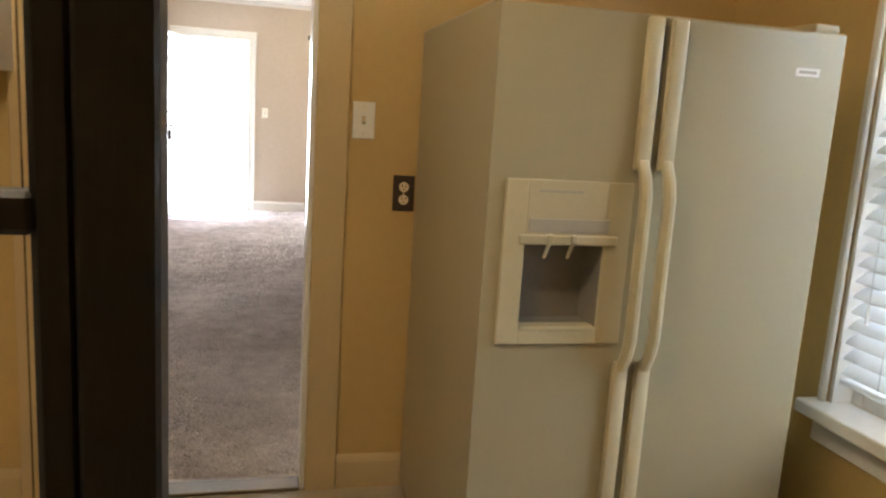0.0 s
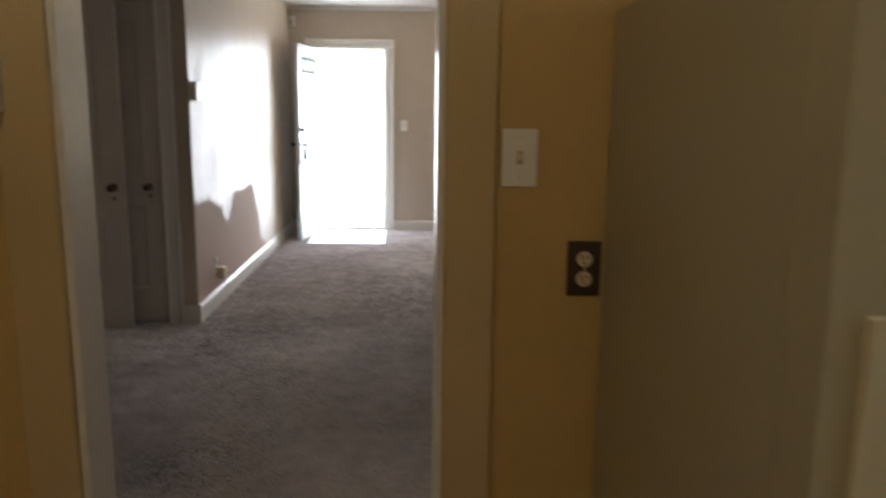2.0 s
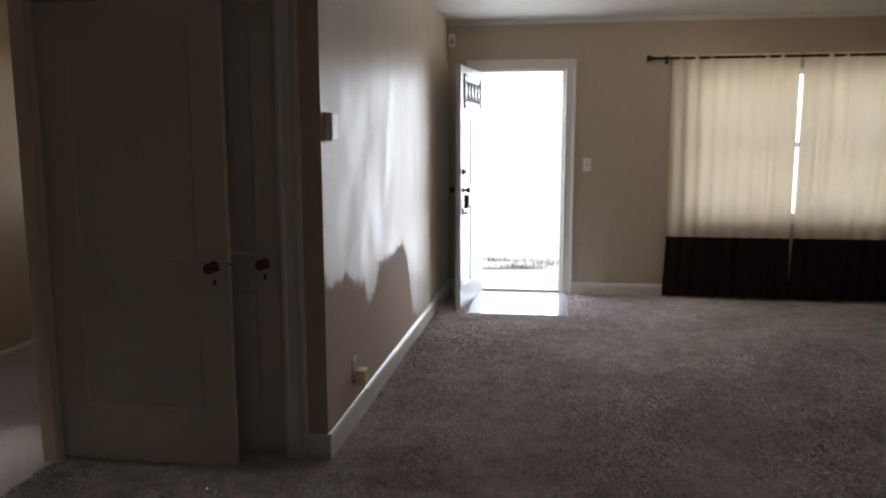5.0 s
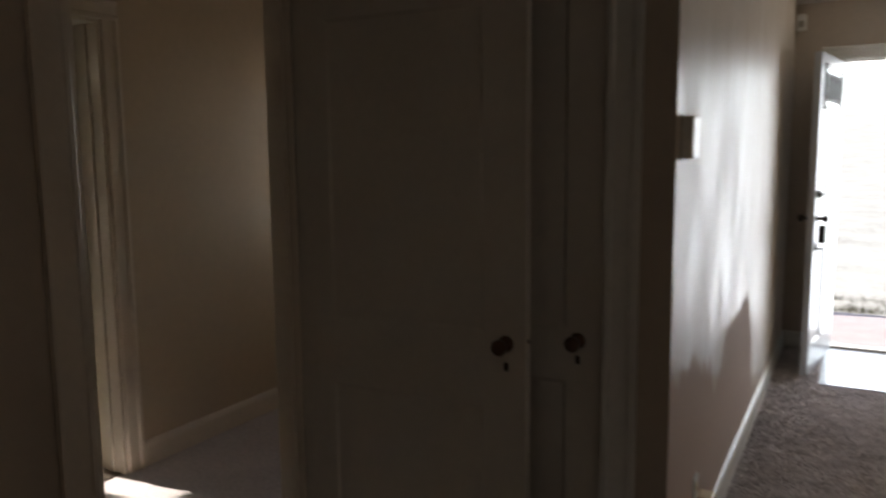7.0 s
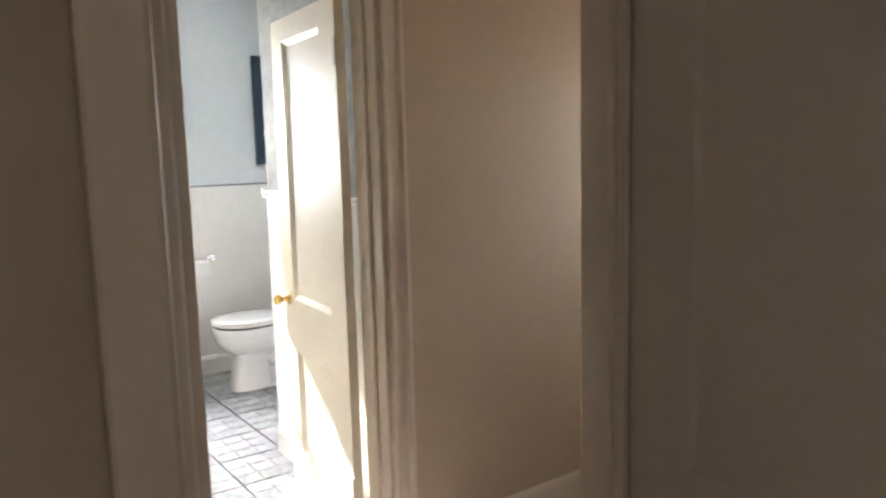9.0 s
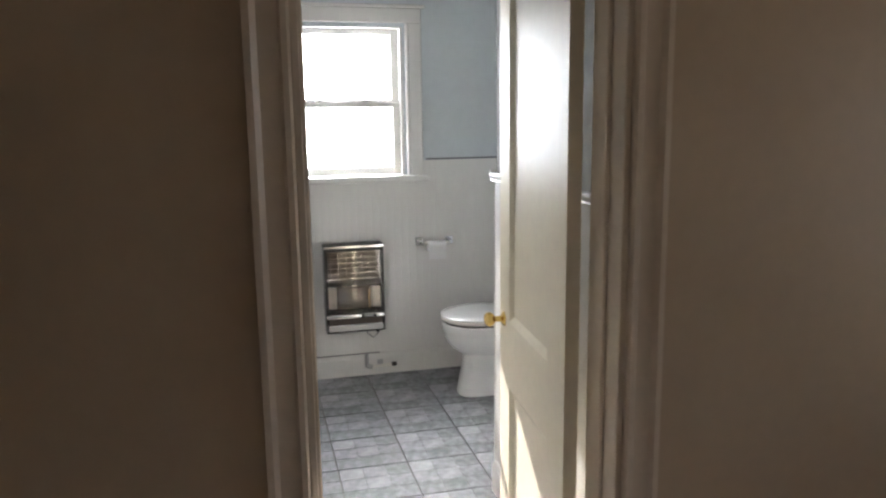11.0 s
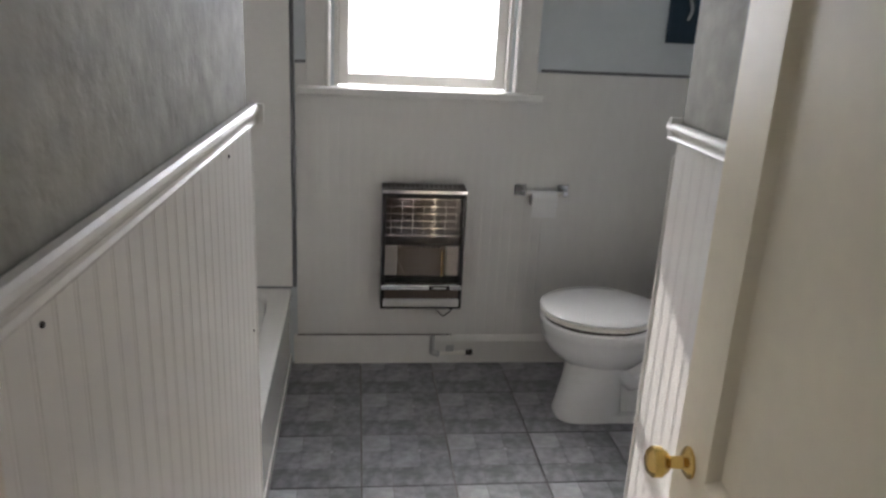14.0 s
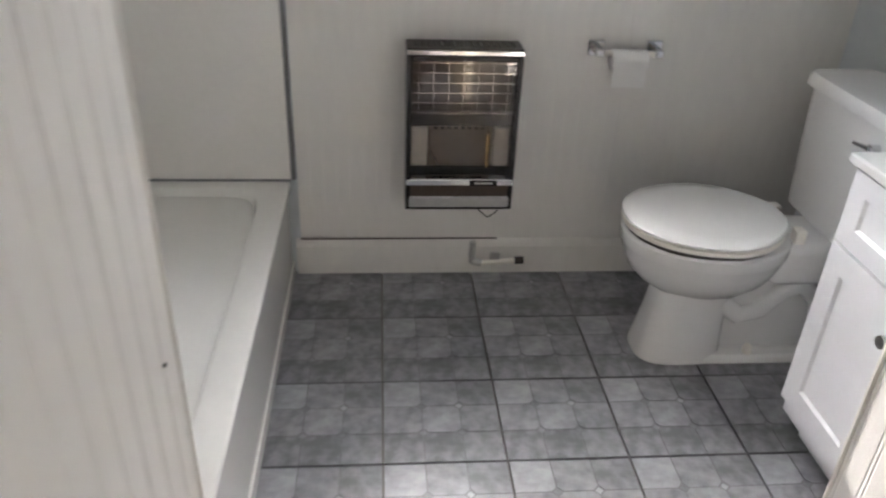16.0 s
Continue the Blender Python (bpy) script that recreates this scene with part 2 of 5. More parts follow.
def patched(m):
    """Matte pinkish filler over the lower wall, with a ragged upper edge; the paint above is streaked."""
    n, l = m.node_tree.nodes, m.node_tree.links
    b = n["Principled BSDF"]
    tc, sep = n.new("ShaderNodeTexCoord"), n.new("ShaderNodeSeparateXYZ")
    l.new(tc.outputs["Object"], sep.inputs[0])
    mp = n.new("ShaderNodeMapping")
    mp.inputs["Scale"].default_value = (0, 1.0, 0.35)
    l.new(tc.outputs["Object"], mp.inputs[0])
    ns = n.new("ShaderNodeTexNoise")
    ns.inputs["Scale"].default_value, ns.inputs["Detail"].default_value = 2.2, 3
    l.new(mp.outputs[0], ns.inputs["Vector"])
    along = n.new("ShaderNodeMapRange")
    along.inputs["From Min"].default_value, along.inputs["From Max"].default_value = 5.8, 8.4
    l.new(sep.outputs["Y"], along.inputs[0])
    lobes = n.new("ShaderNodeValToRGB")
    ramp = lobes.color_ramp
    for at, hgt in ((0.15, 0.73), (0.25, 0.66), (0.31, 0.48), (0.38, 0.66), (0.52, 0.72), (0.67, 0.74), (0.72, 0.50), (0.78, 0.16)):
        ramp.elements.new(at).color = (hgt, hgt, hgt, 1)
    ramp.elements[0].color, ramp.elements[-1].color = (0.76, 0.76, 0.76, 1), (0.0, 0.0, 0.0, 1)
    l.new(along.outputs[0], lobes.inputs[0])
    ns.inputs["Scale"].default_value, ns.inputs["Detail"].default_value = 9.0, 4
    rag = n.new("ShaderNodeMath")
    rag.operation = "MULTIPLY_ADD"
    rag.inputs[1].default_value, rag.inputs[2].default_value = 0.30, -0.12
    l.new(ns.outputs[0], rag.inputs[0])
    top = n.new("ShaderNodeMath")
    top.operation = "ADD"
    l.new(lobes.outputs[0], top.inputs[0])
    l.new(rag.outputs[0], top.inputs[1])
    cut = n.new("ShaderNodeMath")
    cut.operation = "SUBTRACT"
    l.new(top.outputs[0], cut.inputs[0])
    l.new(sep.outputs["Z"], cut.inputs[1])
    mask = n.new("ShaderNodeMapRange")
    mask.inputs["From Min"].default_value, mask.inputs["From Max"].default_value = -0.01, 0.03
    l.new(cut.outputs[0], mask.inputs[0])
    st = n.new("ShaderNodeTexNoise")
    st.inputs["Scale"].default_value, st.inputs["Detail"].default_value = 7.0, 3
    l.new(mp.outputs[0], st.inputs["Vector"])
    gl = n.new("ShaderNodeMapRange")
    gl.inputs["To Min"].default_value, gl.inputs["To Max"].default_value = 0.20, 0.62
    l.new(st.outputs[0], gl.inputs[0])
    rm = n.new("ShaderNodeMix")
    l.new(mask.outputs[0], rm.inputs[0])
    l.new(gl.outputs[0], rm.inputs[2])
    rm.inputs[3].default_value = 0.85
    l.new(rm.outputs[0], b.inputs["Roughness"])
    cm = n.new("ShaderNodeMix")
    cm.data_type = "RGBA"
    base = b.inputs["Base Color"].links[0].from_socket
    l.new(mask.outputs[0], cm.inputs[0])
    l.new(base, cm.inputs[6])
    cm.inputs[7].default_value = (0.48, 0.35, 0.28, 1)
    l.new(cm.outputs[2], b.inputs["Base Color"])
    return m


PATCHED_PAINT = patched(mat("patched_paint", (0.52, 0.425, 0.32), 0.4, vary=0.07, scale=1.2, fine=25, bump=0.3, bump_scale=50))
GLASS = glass("window_glass")
FROSTED = glass("frosted_glass", 0.35, (0.95, 0.97, 0.98))
HEATER_GLASS = glass("heater_glass", 0.03, (0.8, 0.75, 0.7))

# translucent cloth: light passes through the cream part of the curtains
def let_through(m, color, share):
    n, l = m.node_tree.nodes, m.node_tree.links
    tr, mx = n.new("ShaderNodeBsdfTranslucent"), n.new("ShaderNodeMixShader")
    tr.inputs[0].default_value = (*color, 1)
    mx.inputs[0].default_value = share
    l.new(n["Principled BSDF"].outputs[0], mx.inputs[1])
    l.new(tr.outputs[0], mx.inputs[2])
    l.new(mx.outputs[0], n["Material Output"].inputs[0])


let_through(CURTAIN, (0.86, 0.76, 0.58), 0.45)
let_through(BLIND, (0.85, 0.87, 0.9), 0.25)


# ---- mesh helpers ----
def B():
    return bmesh.new()


def box(bm, x0, x1, y0, y1, z0, z1, bevel=0.0, seg=1):
    vs = bmesh.ops.create_cube(bm, size=1.0)["verts"]
    bmesh.ops.transform(bm, matrix=Matrix.LocRotScale(((x0 + x1) / 2, (y0 + y1) / 2, (z0 + z1) / 2), None, (abs(x1 - x0), abs(y1 - y0), abs(z1 - z0))), verts=vs)
    if bevel:
        es = list({e for v in vs for e in v.link_edges})
        bmesh.ops.bevel(bm, geom=es, offset=bevel, segments=seg, affect="EDGES", profile=0.5, clamp_overlap=True)
    return bm


def rod(bm, a, b, r0, r1=None, n=12):
    a, b = Vector(a), Vector(b)
    vs = bmesh.ops.create_cone(bm, cap_ends=True, segments=n, radius1=r0, radius2=r0 if r1 is None else r1, depth=(b - a).length)["verts"]
    q = (b - a).to_track_quat("Z", "Y").to_matrix().to_4x4()
    bmesh.ops.transform(bm, matrix=Matrix.Translation((a + b) / 2) @ q, verts=vs)
    return bm


def turned(bm, profile, m=None, n=20):
    """Spin rows of (radius, height) round z, then place by m."""
    m = m or Matrix.Identity(4)
    rings = []
    for r, h in profile:
        rings.append([bm.verts.new(m @ Vector((r * math.cos(2 * math.pi * i / n), r * math.sin(2 * math.pi * i / n), h))) for i in range(n)])
    for a, b in zip(rings, rings[1:]):
        for i in range(n):
            bm.faces.new((a[i], a[(i + 1) % n], b[(i + 1) % n], b[i]))
    bm.faces.new(list(reversed(rings[0])))
    bm.faces.new(rings[-1])
    return bm


def lofted(bm, rings):
    rows = [[bm.verts.new(p) for p in ring] for ring in rings]
    n = len(rows[0])
    for a, b in zip(rows, rows[1:]):
        for i in range(n):
            bm.faces.new((a[i], a[(i + 1) % n], b[(i + 1) % n], b[i]))
    bm.faces.new(list(reversed(rows[0])))
    bm.faces.new(rows[-1])
    return bm


def swept(bm, outline, path_m):
    """Carry a closed 2D outline (x, y) along a list of matrices."""
    return lofted(bm, [[m @ Vector((x, y, 0)) for x, y in outline] for m in path_m])


def strip(bm, outline, a, b, up):
    """A moulding of the outline (out, side), from a to b; up is the way of 'out'."""
    a, b, up = Vector(a), Vector(b), Vector(up).normalized()
    side = (b - a).normalized().cross(up)
    return lofted(bm, [[p + up * o + side * s for o, s in outline] for p in (a, b)])


def mesh_of(bm, name, *mats, smooth=False):
    bmesh.ops.recalc_face_normals(bm, faces=bm.faces)
    me = bpy.data.meshes.new(name)
    if smooth:
        for f in bm.faces:
            f.smooth = True
        for e in bm.edges:
            if len(e.link_faces) == 2 and e.calc_face_angle(0) > 0.6:
                e.smooth = False
    bm.to_mesh(me)
    bm.free()
    for m in mats:
        me.materials.append(m)
    return me


def part(name, bm, material, parent=None, label="", smooth=False):
    ob = new(name, mesh_of(bm, name, material, smooth=smooth))
    if parent:
        ob.parent = parent
    if label:
        ob["label"] = label
    return ob


def thing(name, m, label, category, group="", kind=""):
    ob = new(name)
    ob.empty_display_size = 0.1
    ob.matrix_world = m
    return tagged(ob, label, category, group, kind)


def structure(name, bm, material, label, category, smooth=False):
    return tagged(part(name, bm, material, None, "", smooth), label, category, "", "structure")


def wall(name, axis, p0, p1, a0, a1, z0, z1, mats, label, openings=()):
    """A wall across 'axis' between p0 and p1, running a0..a1, with openings (a0, a1, z0, z1). mats: low side, high side."""
    bm = B()
    cuts = sorted({a0, a1, *[v for o in openings for v in o[:2]]})
    lev = sorted({z0, z1, *[v for o in openings for v in o[2:]]})
    for u0, u1 in zip(cuts, cuts[1:]):
        for w0, w1 in zip(lev, lev[1:]):
            if any(o[0] <= (u0 + u1) / 2 <= o[1] and o[2] <= (w0 + w1) / 2 <= o[3] for o in openings):
                continue
            box(bm, p0, p1, u0, u1, w0, w1) if axis == "x" else box(bm, u0, u1, p0, p1, w0, w1)
    bmesh.ops.remove_doubles(bm, verts=bm.verts, dist=0.0005)
    k = 0 if axis == "x" else 1
    seen = {}
    for f in bm.faces:
        key = tuple(round(c, 3) for c in f.calc_center_median())
        seen.setdefault(key, []).append(f)
    bmesh.ops.delete(bm, geom=[f for g in seen.values() if len(g) > 1 for f in g], context="FACES")
    bm.normal_update()
    bmesh.ops.recalc_face_normals(bm, faces=bm.faces)
    mid = (p0 + p1) / 2
    for f in bm.faces:
        f.material_index = 1 if f.calc_center_median()[k] > mid else 0
    me = bpy.data.meshes.new(name)
    bm.to_mesh(me)
    bm.free()
    for m in mats:
        me.materials.append(m)
    return tagged(new(name, me), label, "wall", "", "structure")


# ---- structure ----
H = 2.47
KY, LY, LX = 2.62, 9.66, -0.565          # kitchen's north face, front wall, living room's west face
HX, HALLX, BX = -1.75, -2.97, -5.772      # hall entrance face, hall's west face, bathroom's window wall
wall("wall_kitchen_north", "y", KY, KY + 0.12, -2.0, 4.32, 0, H, (KITCHEN_PAINT, BEIGE_PAINT), "tan painted wall between kitchen and living room", [(0.09, 0.86, -0.01, 2.03)])
wall("wall_kitchen_east", "x", 2.30, 2.45, -1.6, KY, 0, H, (KITCHEN_PAINT, BEIGE_PAINT), "tan painted kitchen wall with a window", [(0.90, 1.92, 0.55, 1.92)])
wall("wall_kitchen_south", "y", -1.72, -1.6, -2.0, 2.45, 0, H, (BEIGE_PAINT, KITCHEN_PAINT), "plain tan kitchen wall")
wall("wall_kitchen_west", "x", -2.0, -1.88, -1.6, KY, 0, H, (BEIGE_PAINT, KITCHEN_PAINT), "plain tan kitchen wall")
wall("wall_front", "y", LY, LY + 0.16, LX - 0.12, 4.32, 0, H, (BEIGE_PAINT, BEIGE_PAINT), "beige front wall with an open door and a curtained window", [(-0.30, 0.485, -0.01, 2.03), (1.50, 3.40, 0.72, 2.02)])
wall("wall_living_west", "x", LX - 0.12, LX, 5.80, LY, 0, H, (BEIGE_PAINT, PATCHED_PAINT), "beige glossy wall, scuffed and patched")
wall("wall_living_east", "x", 4.20, 4.32, KY + 0.12, LY, 0, H, (BEIGE_PAINT, BEIGE_PAINT), "plain beige living room wall")
wall("wall_closet", "y", 5.80, 5.90, HX - 0.12, LX - 0.12, 0, H, (BEIGE_PAINT, BEIGE_PAINT), "beige wall with a closet door", [(-1.40, -0.755, -0.01, 1.985)])
wall("wall_hall_east", "x", HX - 0.06, HX, KY + 0.12, 5.80, 0, H, (HALL_PAINT, BEIGE_PAINT), "brown-beige wall with the hall doorway", [(4.877, 5.628, -0.01, 2.0)])
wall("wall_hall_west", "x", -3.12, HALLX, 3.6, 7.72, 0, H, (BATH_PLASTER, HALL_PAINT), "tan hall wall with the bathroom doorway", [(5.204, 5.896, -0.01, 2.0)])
# the opening here is added, out of view, to let the hall's fill in
wall("wall_hall_north", "y", 7.60, 7.72, HALLX, LX - 0.12, 0, H, (HALL_PAINT, HALL_PAINT), "plain tan end wall of the hall", [(-2.80, -2.05, 0.85, 1.95)])
wall("wall_hall_south", "y", 3.60, 3.72, HALLX, HX - 0.12, 0, H, (HALL_PAINT, HALL_PAINT), "plain tan end wall of the hall")
wall("wall_closet_back", "x", HX - 0.12, HX - 0.02, 5.90, 7.60, 0, H, (HALL_PAINT, HALL_PAINT), "plain tan wall beside the hall")
wall("wall_bathroom_window", "x", BX - 0.16, BX, 4.28, 6.95, 0, H, (BATH_PAINT, BATH_PAINT), "pale grey bathroom wall with a sash window", [(5.293, 5.976, 1.17, 1.994)])
wall("wall_bathroom_north", "y", 6.83, 6.95, BX, -3.12, 0, H, (BATH_PAINT, BATH_PAINT), "pale grey bathroom wall behind the toilet")
wall("wall_bathroom_tub", "y", 4.28, 4.40, BX, -4.235, 0, H, (SURROUND, SURROUND), "white surround wall behind the bathtub")
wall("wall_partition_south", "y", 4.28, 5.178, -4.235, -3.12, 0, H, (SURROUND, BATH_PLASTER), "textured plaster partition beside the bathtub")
SKEW = radians(2.7)          # the partition by the tub runs slightly out of square
for _v in bpy.data.objects["wall_partition_south"].data.vertices:
    if _v.co.y > 5.0:
        _v.co.y -= (_v.co.x + 4.235) * math.tan(SKEW)


def skewed(ob):
    """Turn a piece with the partition, about its corner by the tub."""
    ob.matrix_world = Matrix.Translation((-4.235, 5.178, 0)) @ Matrix.Rotation(-SKEW, 4, "Z") @ Matrix.Translation((4.235, -5.178, 0)) @ ob.matrix_world
    return ob


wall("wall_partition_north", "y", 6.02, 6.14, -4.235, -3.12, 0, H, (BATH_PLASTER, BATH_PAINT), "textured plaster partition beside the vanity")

structure("floor_kitchen", box(B(), -2.0, 2.45, -1.72, 2.66, -0.06, 0.0), KITCHEN_FLOOR, "tan vinyl kitchen floor", "floor")
structure("floor_carpet", box(B(), HALLX - 0.02, 4.32, 2.66, 9.70, -0.06, 0.004), CARPET, "grey-brown twist pile carpet with tracks", "floor")
structure("floor_bathroom_base", box(B(), BX - 0.02, HALLX - 0.02, 4.28, 6.95, -0.06, -0.004), GROUT, "dark grout bed under the bathroom tiles", "floor")
structure("ceiling", box(B(), -2.0, 4.32, -1.72, LY + 0.16, H, H + 0.1), CEILING_PAINT, "off-white painted ceiling", "ceiling")
structure("ceiling_bathroom", box(B(), BX - 0.16, -2.0, 3.6, 7.72, H, H + 0.1), CEILING_PAINT, "off-white painted ceiling", "ceiling")
bm = B()
_rows = [[bm.verts.new((x, y, z)) for x in (-400, 400)] for y, z in ((-400, -0.32), (18, -0.32), (34, 0.1), (60, 2.2), (90, 5.0), (400, 8.0))]
for _a, _b in zip(_rows, _rows[1:]):
    bm.faces.new((_a[0], _a[1], _b[1], _b[0]))
structure("ground", bm, GROUND, "bright sandy ground with sparse dry grass", "ground", smooth=True)
structure("porch", box(B(), -1.6, 2.4, LY + 0.16, 11.45, -0.3, -0.06, 0.01), CONCRETE, "pinkish concrete porch slab", "porch")


# ---- trim ----
CASING = [(0, -0.05), (0.012, -0.05), (0.020, -0.043), (0.020, -0.030), (0.014, -0.024), (0.014, 0.020), (0.018, 0.026), (0.024, 0.034), (0.024, 0.05), (0, 0.05)]

BEADED = [(0, -0.05), (0.010, -0.05), (0.014, -0.044), (0.014, -0.034), (0.018, -0.031), (0.021, -0.028), (0.018, -0.025), (0.016, -0.022), (0.018, 0.045), (0.016, 0.05), (0, 0.05)]

FLAT = [(0, -0.05), (0.016, -0.05), (0.019, -0.047), (0.019, 0.047), (0.016, 0.05), (0, 0.05)]


def casing(name, axis, face, out, a0, a1, z1, material, w=0.105, legs=(True, True), floor=0.0, w2=None, rows=CASING):
    """Moulded casing round an opening a0..a1 up to z1, on the wall face at 'face'; out is +1 or -1."""
    bm = B()
    w2 = w2 or w
    up = Vector((out, 0, 0)) if axis == "x" else Vector((0, out, 0))
    at = (lambda a, z: (face, a, z)) if axis == "x" else (lambda a, z: (a, face, z))
    for use, a, sg, ww in ((legs[0], a0 - w / 2, 1, w), (legs[1], a1 + w2 / 2, -1, w2)):
        if use:
            prof = [(o, v * ww / 0.1) for o, v in rows]
            p0, p1 = at(a, floor), at(a, z1 + 0.001)
            side = (Vector(p1) - Vector(p0)).normalized().cross(up)
            flip = 1 if (side[1 if axis == "x" else 0] > 0) == (sg < 0) else -1
            strip(bm, [(o, v * flip) for o, v in prof], p0, p1, up)
    strip(bm, [(o + 0.002, v * w / 0.1) for o, v in rows], at(a0 - w, z1 + w / 2), at(a1 + w2, z1 + w / 2), up)
    return structure(name, bm, material, "painted moulded door casing", "trim")


def jambs(name, axis, p0, p1, a0, a1, z1, material, stop=True):
    """Lining boards inside an opening, with a door stop."""
    bm = B()
    t = 0.016
    for u0, u1, w0, w1 in ((a0, a0 + t, 0, z1), (a1 - t, a1, 0, z1), (a0 + t, a1 - t, z1 - t, z1)):
        box(bm, p0 - 0.004, p1 + 0.004, u0, u1, w0, w1, 0.002) if axis == "x" else box(bm, u0, u1, p0 - 0.004, p1 + 0.004, w0, w1, 0.002)
    if stop:
        m = (p0 + p1) / 2
        for u0, u1, w0, w1 in ((a0 + t, a0 + t + 0.012, 0, z1 - t), (a1 - t - 0.012, a1 - t, 0, z1 - t)):
            box(bm, m - 0.018, m + 0.018, u0, u1, w0, w1, 0.003) if axis == "x" else box(bm, u0, u1, m - 0.018, m + 0.018, w0, w1, 0.003)
    return structure(name, bm, material, "painted door lining", "trim")


BASE = [(0, -0.06), (0.016, -0.06), (0.016, 0.035), (0.012, 0.046), (0.006, 0.056), (0, 0.06)]


def baseboard(a, b, up, material=TRIM, h=0.12):
    s = h / 0.12
    d, u = Vector(b) - Vector(a), Vector(up)
    if d.normalized().cross(u).z < 0:
        a, b = b, a
    bm = strip(B(), [(o, v * s) for o, v in BASE], Vector(a) + Vector((0, 0, h / 2)), Vector(b) + Vector((0, 0, h / 2)), u)
    return structure("baseboard", bm, material, "painted wooden baseboard", "trim")


casing("trim_kitchen_door", "y", KY, -1, 0.09, 0.86, 2.03, KITCHEN_TRIM, rows=FLAT)
casing("trim_kitchen_door_north", "y", KY + 0.12, 1, 0.09, 0.86, 2.03, TRIM)
jambs("trim_kitchen_jamb", "y", KY, KY + 0.12, 0.09, 0.86, 2.03, TRIM, stop=False)
structure("trim_threshold", box(B(), 0.106, 0.844, 2.60, 2.69, 0.0, 0.012, 0.004), THRESHOLD, "worn brass carpet threshold strip", "trim")
casing("trim_front_door", "y", LY, -1, -0.30, 0.485, 2.03, TRIM, 0.095)
jambs("trim_front_jamb", "y", LY, LY + 0.16, -0.30, 0.485, 2.03, TRIM)
casing("trim_closet_door", "y", 5.80, -1, -1.40, -0.755, 1.985, TRIM, 0.10)
casing("trim_hall_door", "x", HX, 1, 4.877, 5.628, 2.0, HALL_TRIM, 0.097, w2=0.022, rows=BEADED)
jambs("trim_hall_jamb", "x", HX - 0.06, HX, 4.877, 5.628, 2.0, HALL_TRIM, stop=False)
casing("trim_bath_door", "x", HALLX, 1, 5.204, 5.896, 2.0, HALL_TRIM, 0.084, w2=0.080)
jambs("trim_bath_jamb", "x", -3.12, HALLX, 5.204, 5.896, 2.0, HALL_TRIM)
structure("trim_bath_threshold", box(B(), -3.10, -2.985, 5.221, 5.879, -0.004, 0.009, 0.004), OLD_STEEL, "thin metal strip between carpet and tiles", "trim")
baseboard((0.967, KY, 0), (1.20, KY, 0), (0, -1, 0), KITCHEN_TRIM)
baseboard((-1.88, KY, 0), (-0.02, KY, 0), (0, -1, 0), KITCHEN_TRIM)
baseboard((2.30, -1.6, 0), (2.30, KY, 0), (-1, 0, 0))
baseboard((LX, 5.80, 0), (LX, LY, 0), (1, 0, 0))
baseboard((-0.650, 5.80, 0), (LX + 0.016, 5.80, 0), (0, -1, 0))
baseboard((0.58, LY, 0), (4.20, LY, 0), (0, -1, 0))
baseboard((LX, LY, 0), (-0.395, LY, 0), (0, -1, 0))
baseboard((4.20, KY + 0.12, 0), (4.20, LY, 0), (-1, 0, 0))
baseboard((HX, KY + 0.12, 0), (HX, 4.778, 0), (1, 0, 0))
baseboard((HALLX, 5.977, 0), (HALLX, 7.60, 0), (1, 0, 0), HALL_TRIM)
baseboard((HALLX, 3.72, 0), (HALLX, 5.119, 0), (1, 0, 0), HALL_TRIM)
baseboard((BX, 5.13, 0), (BX, 6.83, 0), (1, 0, 0), BATH_WHITE, 0.135)
baseboard((BX, 6.83, 0), (-4.94, 6.83, 0), (0, -1, 0), BATH_WHITE, 0.135)
baseboard((-3.12, 6.014, 0), (-4.235, 6.014, 0), (0, -1, 0), BATH_WHITE, 0.135)
CROWN = [(0, -0.04), (0.008, -0.04), (0.016, -0.02), (0.04, 0.015), (0.05, 0.03), (0.05, 0.04), (0, 0.04)]
for a, b, up in (((LX, LY, H - 0.02), (4.2, LY, H - 0.02), (0, -1, 0)),):
    d = (Vector(b) - Vector(a)).normalized().cross(Vector(up))
    a, b = (a, b) if d.z > 0 else (b, a)
    structure("trim_crown", strip(B(), [(o * 0.5, v * 0.5) for o, v in CROWN], a, b, up), CEILING_PAINT, "painted crown moulding", "trim")


# ---- doors ----
def knob_set(parent, x, y, z, side, material, name="knob", r=0.023):
    """A turned door knob with rose, standing out along local y by side."""
    m = Matrix.Translation((x, y, z)) @ Matrix.Rotation(radians(-90 * side), 4, "X")
    bm = turned(B(), [(0.024, 0), (0.024, 0.003), (0.020, 0.007), (0.010, 0.012), (0.009, 0.030), (0.016, 0.034), (r, 0.044), (r, 0.056), (r * 0.7, 0.063), (0.006, 0.066)], m)
    return part(name, bm, material, parent, smooth=True)


